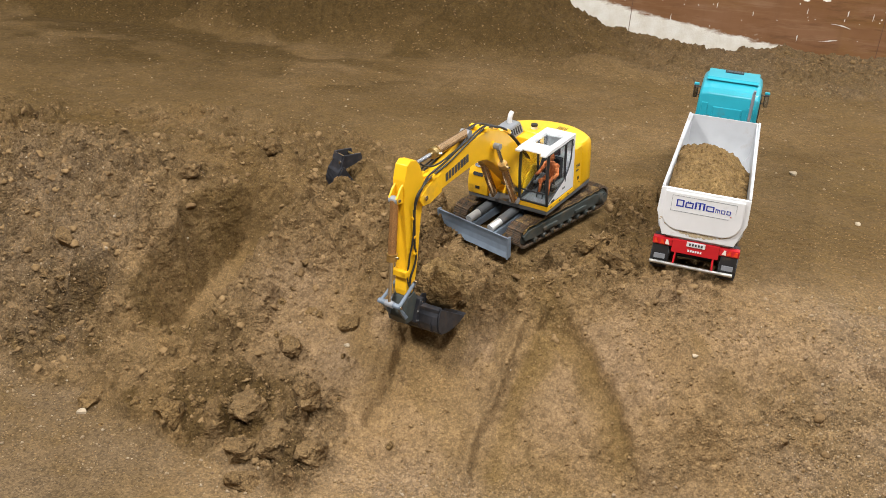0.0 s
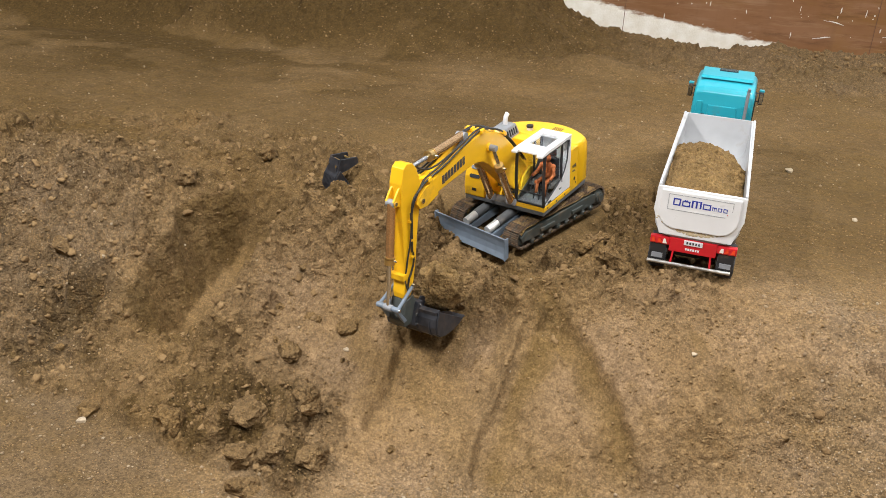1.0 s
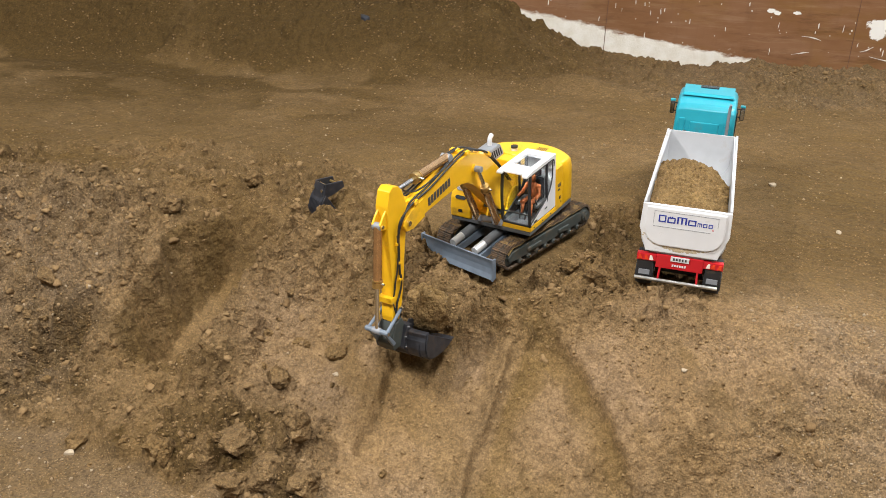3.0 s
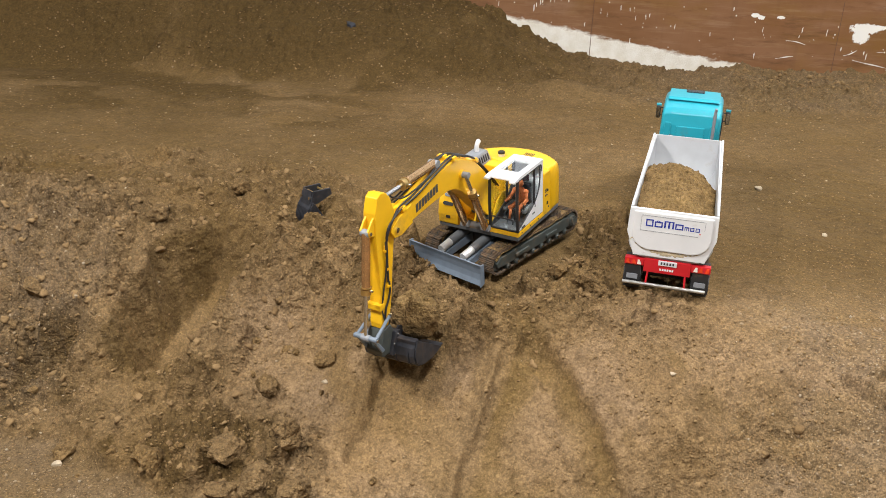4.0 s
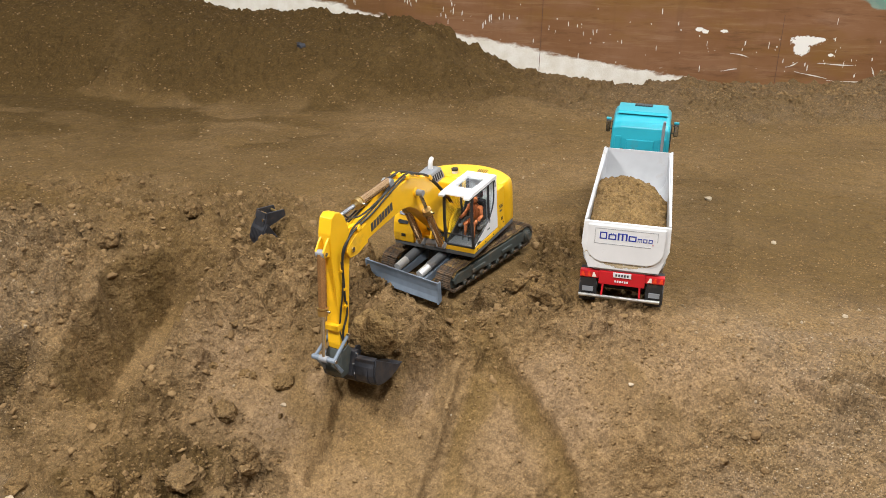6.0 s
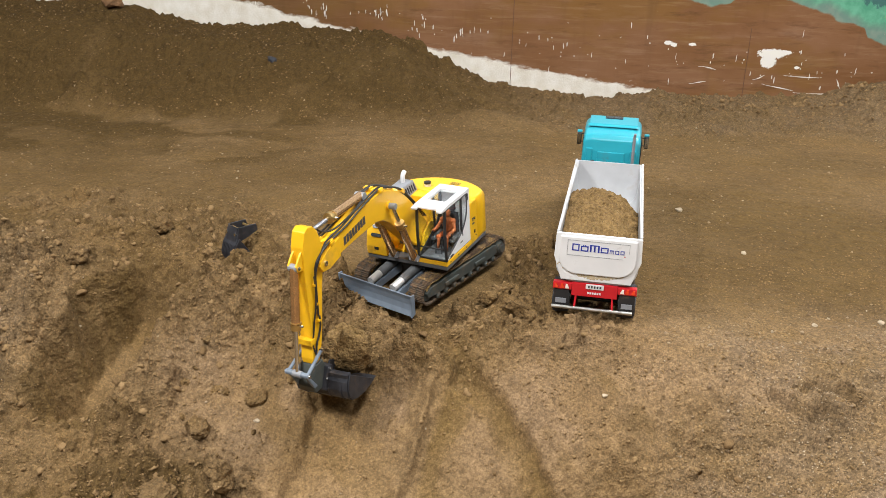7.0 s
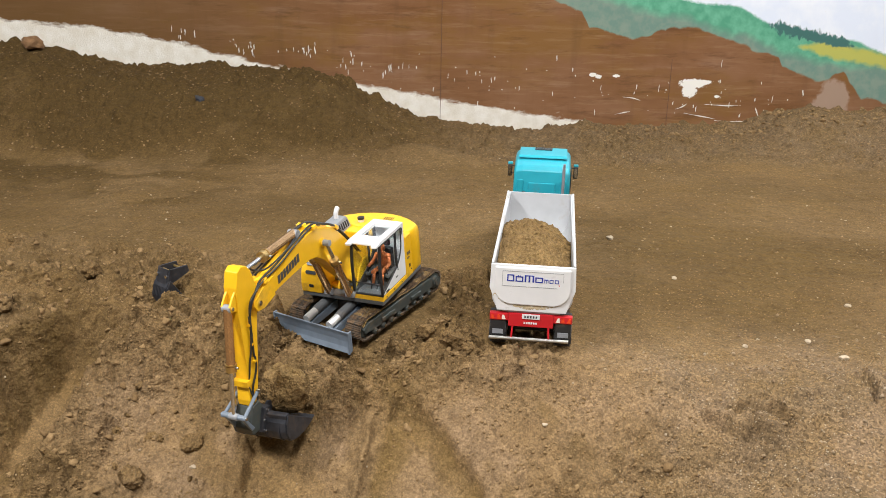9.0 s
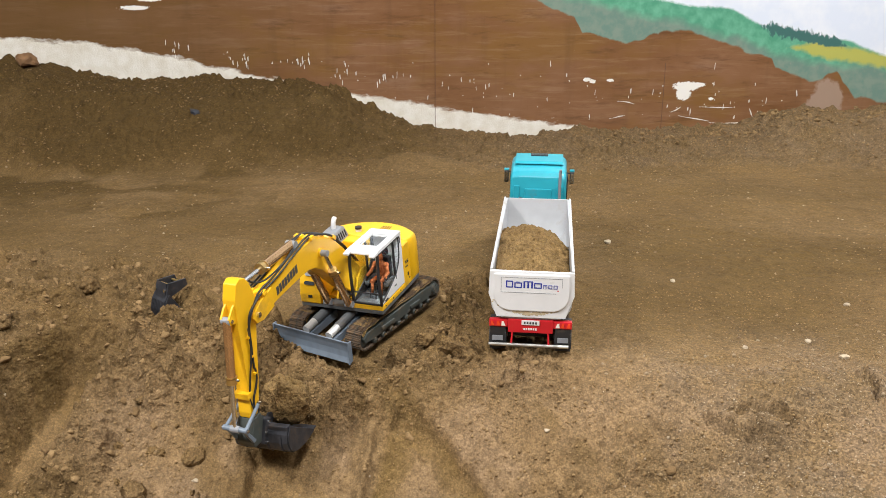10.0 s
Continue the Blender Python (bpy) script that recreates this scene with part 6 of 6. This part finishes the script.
def build_loose_bucket():
    """Narrow digging bucket lying upright on the soil."""
    prof = [(0.030, 0.052), (0.036, 0.040), (0.038, 0.022), (0.032, 0.006), (0.020, -0.006), (0.004, -0.012), (-0.016, -0.012), (-0.036, -0.006)]
    b = empty("digging_bucket", pose(-0.655, 2.045, ground_z(-0.655, 2.03) - 0.014, 0, -10, 232) @ Matrix.Diagonal((1.15, 1.0, 1.3, 1)))
    sh = bucket_shell(0.050, prof, 0.002, "shell", M_STB, b, "ribbed dark steel shell", None)
    for k in range(9):
        y = -0.0225 + k * 0.0056
        bm = bmesh.new()
        pts = [(x * 1.0, z) for x, z in prof[1:6]]
        outer = [(x + 0.0028 * (1 if z > 0.0 else 0.6), z - 0.0022 * (0 if z > 0.02 else 1)) for x, z in pts]
        extrude(bm, pts + outer[::-1], y - 0.0011, y + 0.0011, "y")
        part("rib", bm, M_STB, sh)
    bm = bmesh.new()
    extrude(bm, [(0.033, 0.050), (0.030, 0.074), (-0.012, 0.080), (-0.018, 0.068), (0.004, 0.056), (0.026, 0.046)], -0.0235, -0.0185, "y", 0.0008)
    part("ear", bm, M_STB, b)
    bm = bmesh.new()
    extrude(bm, [(0.033, 0.050), (0.030, 0.074), (-0.012, 0.080), (-0.018, 0.068), (0.004, 0.056), (0.026, 0.046)], 0.0185, 0.0235, "y", 0.0008)
    part("ear", bm, M_STB, b)
    bm = bmesh.new()
    extrude(bm, [(0.0355, 0.046), (0.0325, 0.073), (0.0295, 0.073), (0.0315, 0.046)], -0.0185, 0.0185, "y", 0.0006)
    part("back_plate", bm, M_STB, b)
    for x, z in ((0.020, 0.068), (-0.006, 0.072)):
        bm = bmesh.new()
        tube(bm, (x, -0.0185, z), (x, 0.0185, z), 0.0024, seg=10)
        part("cross_pin", bm, M_BRS, b, "yellowed steel pin")
    for y in (-0.016, 0.016):
        bm = bmesh.new()
        tube(bm, (0.031, y, 0.060), (0.0365, y, 0.0598), 0.0032, seg=12)
        part("bolt", bm, M_STL, b, "bright bolt")
    tagged(b, "black narrow digging bucket standing detached on loose soil", "bucket")


build_loose_bucket()


# ---- stones and clods ----
STONES = [(0.484, 2.555, 0.011), (0.206, 1.6, 0.0065), (-0.497, 1.586, 0.007), (-1.0, 1.374, 0.011), (0.87, 1.80, 0.011), (0.605, 2.257, 0.008), (0.828, 1.898, 0.009), (0.673, 1.858, 0.007), (-0.2, 2.6, 0.006), (1.0, 2.1, 0.009)]
CLODS = [(-0.643, 1.403, 0.036), (-0.564, 1.36, 0.048), (-0.632, 1.345, 0.034), (-0.528, 1.417, 0.036), (-0.621, 1.567, 0.03), (-0.80, 1.382, 0.028), (-1.0, 1.413, 0.026), (-0.488, 1.339, 0.03), (-0.60, 1.27, 0.03), (0.031, 1.829, 0.034), (-0.095, 1.749, 0.026), (-0.506, 1.63, 0.022), (-0.98, 1.874, 0.03), (-0.857, 2.063, 0.026), (-0.036, 1.895, 0.02), (-1.246, 1.741, 0.026), (0.02, 1.863, 0.026), (-0.005, 1.96, 0.02), (0.06, 1.79, 0.022), (-0.14, 1.77, 0.02), (-0.36, 1.80, 0.02), (-0.45, 1.76, 0.022), (-0.7, 1.95, 0.02), (-1.05, 2.05, 0.024)]
CLOD_ZONES = [(-0.58, 1.40, 0.12, 0.05), (-0.85, 1.42, 0.14, 0.04), (-0.45, 1.74, 0.12, 0.06), (0.0, 1.84, 0.09, 0.06), (-0.9, 2.02, 0.2, 0.06), (-1.2, 1.6, 0.14, 0.1), (-0.62, 1.6, 0.1, 0.07), (0.05, 2.1, 0.04, 0.14), (0.05, 1.92, 0.05, 0.05), (-0.1, 1.78, 0.08, 0.03)]
def lump(name, r, seed, material, squash=0.75, cuts=2, rough=0.35):
    bm = bmesh.new()
    bmesh.ops.create_icosphere(bm, subdivisions=cuts, radius=1)
    off = Vector((seed * 3.7, seed * 1.3, seed * 0.7))
    cutter = random.Random(int(seed * 977) + 3)
    planes = [(Vector((cutter.gauss(0, 1), cutter.gauss(0, 1), cutter.gauss(0, 1))).normalized(), cutter.uniform(0.6, 0.9)) for _ in range(9)]
    for v in bm.verts:
        c = v.co.copy()
        for n, d in planes:
            over = c.dot(n) - d
            if over > 0:
                c -= n * over
        k = 1 + rough * noise.noise(c * 1.3 + off) + rough * 0.6 * noise.noise(c * 3.1 + off) + rough * 0.25 * noise.noise(c * 7 + off)
        v.co = Vector((c.x * k, c.y * k, c.z * k * squash)) * r
    me = bpy.data.meshes.new(name)
    bm.to_mesh(me)
    bm.free()
    me.materials.append(material)
    return me


M_STONE = mat("pale_stone", (0.40, 0.32, 0.22), 0.75, var=0.3, scale=120, bump=0.4)
M_ROCK = mat("brown_rock", (0.20, 0.105, 0.045), 0.85, var=0.3, scale=40, bump=0.6)
M_SCRAP = mat("dark_blue_scrap", (0.022, 0.024, 0.032), 0.5)
DRY, MID, DARK = (0.20, 0.128, 0.06), (0.17, 0.105, 0.046), (0.11, 0.067, 0.028)
M_CLOD = soil_material("clod_soil", False)

for x, y, r in STONES:
    ob = new("stone", lump("stone", r, x * 9 + y, M_STONE, 0.6, 2, 0.3))
    ob.matrix_basis = pose(x, y, ground_z(x, y) + r * 0.2, 0, 0, x * 700)
    tagged(ob, "small pale pebble lying on the brown soil", "stone", "pale stones")
ob = new("rock", lump("rock", 0.055, 5, M_ROCK, 0.8, 3, 0.3))
ob.matrix_basis = pose(-1.80, 4.03, 0.345, 10, 15, 40)
tagged(ob, "brown angular rock on the bank by the wall", "rock")
ob = new("scrap_piece", lump("scrap_piece", 0.022, 8, M_SCRAP, 0.5, 2, 0.5))
ob.matrix_basis = pose(-0.98, 3.60, ground_z(-0.98, 3.60) + 0.006, 15, 10, 20)
tagged(ob, "dark blue scrap piece lying on the soil bank", "scrap")

CLOD_MESHES = [lump("soil_clod", 1.0, 20 + k, M_CLOD, 0.85, 3, 0.36) for k in range(9)]
rnd = random.Random(12)


def clod(x, y, r, k, sink=-0.25):
    ob = new("soil_clod", CLOD_MESHES[k % 9])
    ob.matrix_basis = pose(x, y, ground_z(x, y) + r * sink, rnd.uniform(-30, 30), rnd.uniform(-30, 30), rnd.uniform(0, 360)) @ Matrix.Diagonal((r, r * rnd.uniform(0.75, 1.1), r * rnd.uniform(0.7, 1.0), 1))
    tagged(ob, "crumbly brown clod of damp soil on the ground", "clod", "soil clods")


for k, (x, y, r) in enumerate(CLODS):
    clod(x, y, r * 1.15, k, 0.12 if r > 0.025 else -0.1)
for k in range(105):
    zone = rnd.choice(CLOD_ZONES)
    clod(rnd.gauss(zone[0], zone[2]), rnd.gauss(zone[1], zone[3]), rnd.uniform(0.006, 0.014), k)


def scatter(name, count, sizes, place, material, label, category, seed, squash=0.7, cuts=1):
    """Many small lumps joined into one object."""
    rs = np.random.RandomState(seed)
    bases = []
    for k in range(6):
        me = lump("tmp", 1.0, seed + k, material, squash, cuts, 0.75)
        co = np.empty(len(me.vertices) * 3)
        me.vertices.foreach_get("co", co)
        tri = np.empty(len(me.polygons) * 3, int)
        me.polygons.foreach_get("vertices", tri)
        bases.append((co.reshape(-1, 3), tri.reshape(-1, 3)))
        bpy.data.meshes.remove(me)
    x, y = place(rs, count)
    z, rough, damp_shade, gravel, slope, moist_shade = ground_parts(x, y)
    r = sizes[0] + (sizes[1] - sizes[0]) * rs.rand(len(x)) ** 3
    V, F, base = [], [], 0
    for i in range(len(x)):
        co, tri = bases[i % 6]
        a, b = rs.rand() * 6.28, rs.uniform(-0.6, 0.6)
        ca, sa, cb, sb = math.cos(a), math.sin(a), math.cos(b), math.sin(b)
        R = np.array([[ca, -sa * cb, sa * sb], [sa, ca * cb, -ca * sb], [0, sb, cb]])
        V.append(co @ R.T * r[i] + (x[i], y[i], z[i] + r[i] * 0.05))
        F.append(tri + base)
        base += len(co)
    V, F = np.concatenate(V), np.concatenate(F)
    me = bpy.data.meshes.new(name)
    me.vertices.add(len(V))
    me.vertices.foreach_set("co", V.ravel())
    me.loops.add(F.size)
    me.loops.foreach_set("vertex_index", F.ravel().astype(np.int32))
    me.polygons.add(len(F))
    me.polygons.foreach_set("loop_start", np.arange(len(F)) * 3)
    me.update(calc_edges=True)
    me.materials.append(material)
    return tagged(new(name, me), label, category, kind="stuff")


def by_weight(pick, x0, x1, y0, y1):
    def place(rs, count):
        x, y = rs.uniform(x0, x1, count * 8), rs.uniform(y0, y1, count * 8)
        z, rough, damp_shade, gravel, slope, moist_shade = ground_parts(x, y)
        keep = rs.rand(count * 8) < pick(rough, gravel, slope)
        return x[keep][:count], y[keep][:count]
    return place


def island_material(name, colors, rough=0.8):
    m = bpy.data.materials.new(name)
    m.use_nodes = True
    nt = m.node_tree
    b = nt.nodes["Principled BSDF"]
    b.inputs["Roughness"].default_value = rough
    b.inputs["Specular IOR Level"].default_value = 0.25
    g = nt.nodes.new("ShaderNodeNewGeometry")
    ramp = nt.nodes.new("ShaderNodeValToRGB")
    ramp.color_ramp.elements[0].color = (*colors[0], 1)
    ramp.color_ramp.elements[1].color = (*colors[-1], 1)
    for k, c in enumerate(colors[1:-1]):
        e = ramp.color_ramp.elements.new((k + 1) / (len(colors) - 1))
        e.color = (*c, 1)
    nt.links.new(g.outputs["Random Per Island"], ramp.inputs[0])
    tc = nt.nodes.new("ShaderNodeTexCoord")
    nz = nt.nodes.new("ShaderNodeTexNoise")
    nz.inputs["Scale"].default_value, nz.inputs["Detail"].default_value = 400, 4
    nt.links.new(tc.outputs["Object"], nz.inputs["Vector"])
    mx = nt.nodes.new("ShaderNodeMix")
    mx.data_type, mx.blend_type = "RGBA", "MULTIPLY"
    mx.inputs["Factor"].default_value = 0.8
    nt.links.new(ramp.outputs[0], mx.inputs["A"])
    rr = nt.nodes.new("ShaderNodeMapRange")
    rr.inputs["To Min"].default_value, rr.inputs["To Max"].default_value = 0.6, 1.4
    nt.links.new(nz.outputs["Fac"], rr.inputs["Value"])
    nt.links.new(rr.outputs[0], mx.inputs["B"])
    nt.links.new(mx.outputs["Result"], b.inputs["Base Color"])
    bp = nt.nodes.new("ShaderNodeBump")
    bp.inputs["Strength"].default_value, bp.inputs["Distance"].default_value = 0.7, 0.002
    nt.links.new(nz.outputs["Fac"], bp.inputs["Height"])
    nt.links.new(bp.outputs[0], b.inputs["Normal"])
    return m


M_GRAVEL = island_material("gravel_mix", [(0.19, 0.12, 0.055), (0.27, 0.18, 0.095), (0.22, 0.145, 0.07), (0.29, 0.215, 0.135), (0.16, 0.105, 0.06), (0.25, 0.175, 0.10), (0.35, 0.285, 0.20)])
M_CRUMB = island_material("soil_crumbs", [(0.21, 0.132, 0.06), (0.15, 0.091, 0.04), (0.245, 0.157, 0.073), (0.18, 0.112, 0.05)], 0.95)
scatter("soil_crumbs", 9000, (0.001, 0.0048), by_weight(lambda r, g, s: 0.05 + 0.95 * r ** 1.3, -1.75, 1.0, 1.22, 2.45), M_CRUMB, "loose crumbs of brown soil round the diggings", "soil", 31)
scatter("slope_grit", 2600, (0.0008, 0.0046), by_weight(lambda r, g, s: 0.25 + 0.7 * s, -0.8, 0.7, 1.25, 1.8), M_CRUMB, "fine soil grit strewn over the dug slope", "soil", 33)
scatter("gravel", 6500, (0.001, 0.005), by_weight(lambda r, g, s: 0.03 + 0.97 * g, -1.75, 1.6, 1.22, 2.5), M_GRAVEL, "mixed pale gravel strewn over the soil", "gravel", 35)
scatter("road_grit", 3000, (0.001, 0.0055), by_weight(lambda r, g, s: 0.3 + 0.7 * g, -2.6, 2.2, 2.4, 4.05), M_GRAVEL, "scattered grit on the road and bank", "gravel", 37)
scatter("small_clods", 1300, (0.003, 0.0115), by_weight(lambda r, g, s: r ** 1.6, -1.75, 0.9, 1.22, 2.4), M_CRUMB, "small broken clods of brown soil round the diggings", "soil", 39, 0.75, 2)
scatter("wall_foot_rubble", 800, (0.003, 0.012), by_weight(lambda r, g, s: 0.5 + 0 * r, 0.55, 2.4, 3.82, 4.08), M_CRUMB, "stony rubble heaped along the foot of the painted wall", "rubble", 41, 0.75, 2)
scatter("fine_grains", 26000, (0.0007, 0.0027), by_weight(lambda r, g, s: 0.45 + 0.3 * s + 0.25 * g, -1.6, 1.05, 1.2, 2.2), M_CRUMB, "fine grains of brown soil covering the slope and heaps", "soil", 43)
scatter("road_crumbs", 7000, (0.0009, 0.0038), by_weight(lambda r, g, s: 0.5 + 0 * r, -2.2, 1.9, 2.15, 3.5), M_CRUMB, "loose crumbs of brown soil on the packed road", "soil", 45)
scatter("bank_crumbs", 5000, (0.0015, 0.0065), by_weight(lambda r, g, s: 0.5 + 0 * r, -2.4, 2.2, 3.4, 4.08), M_CRUMB, "loose crumbs of brown soil on the bank", "soil", 47)
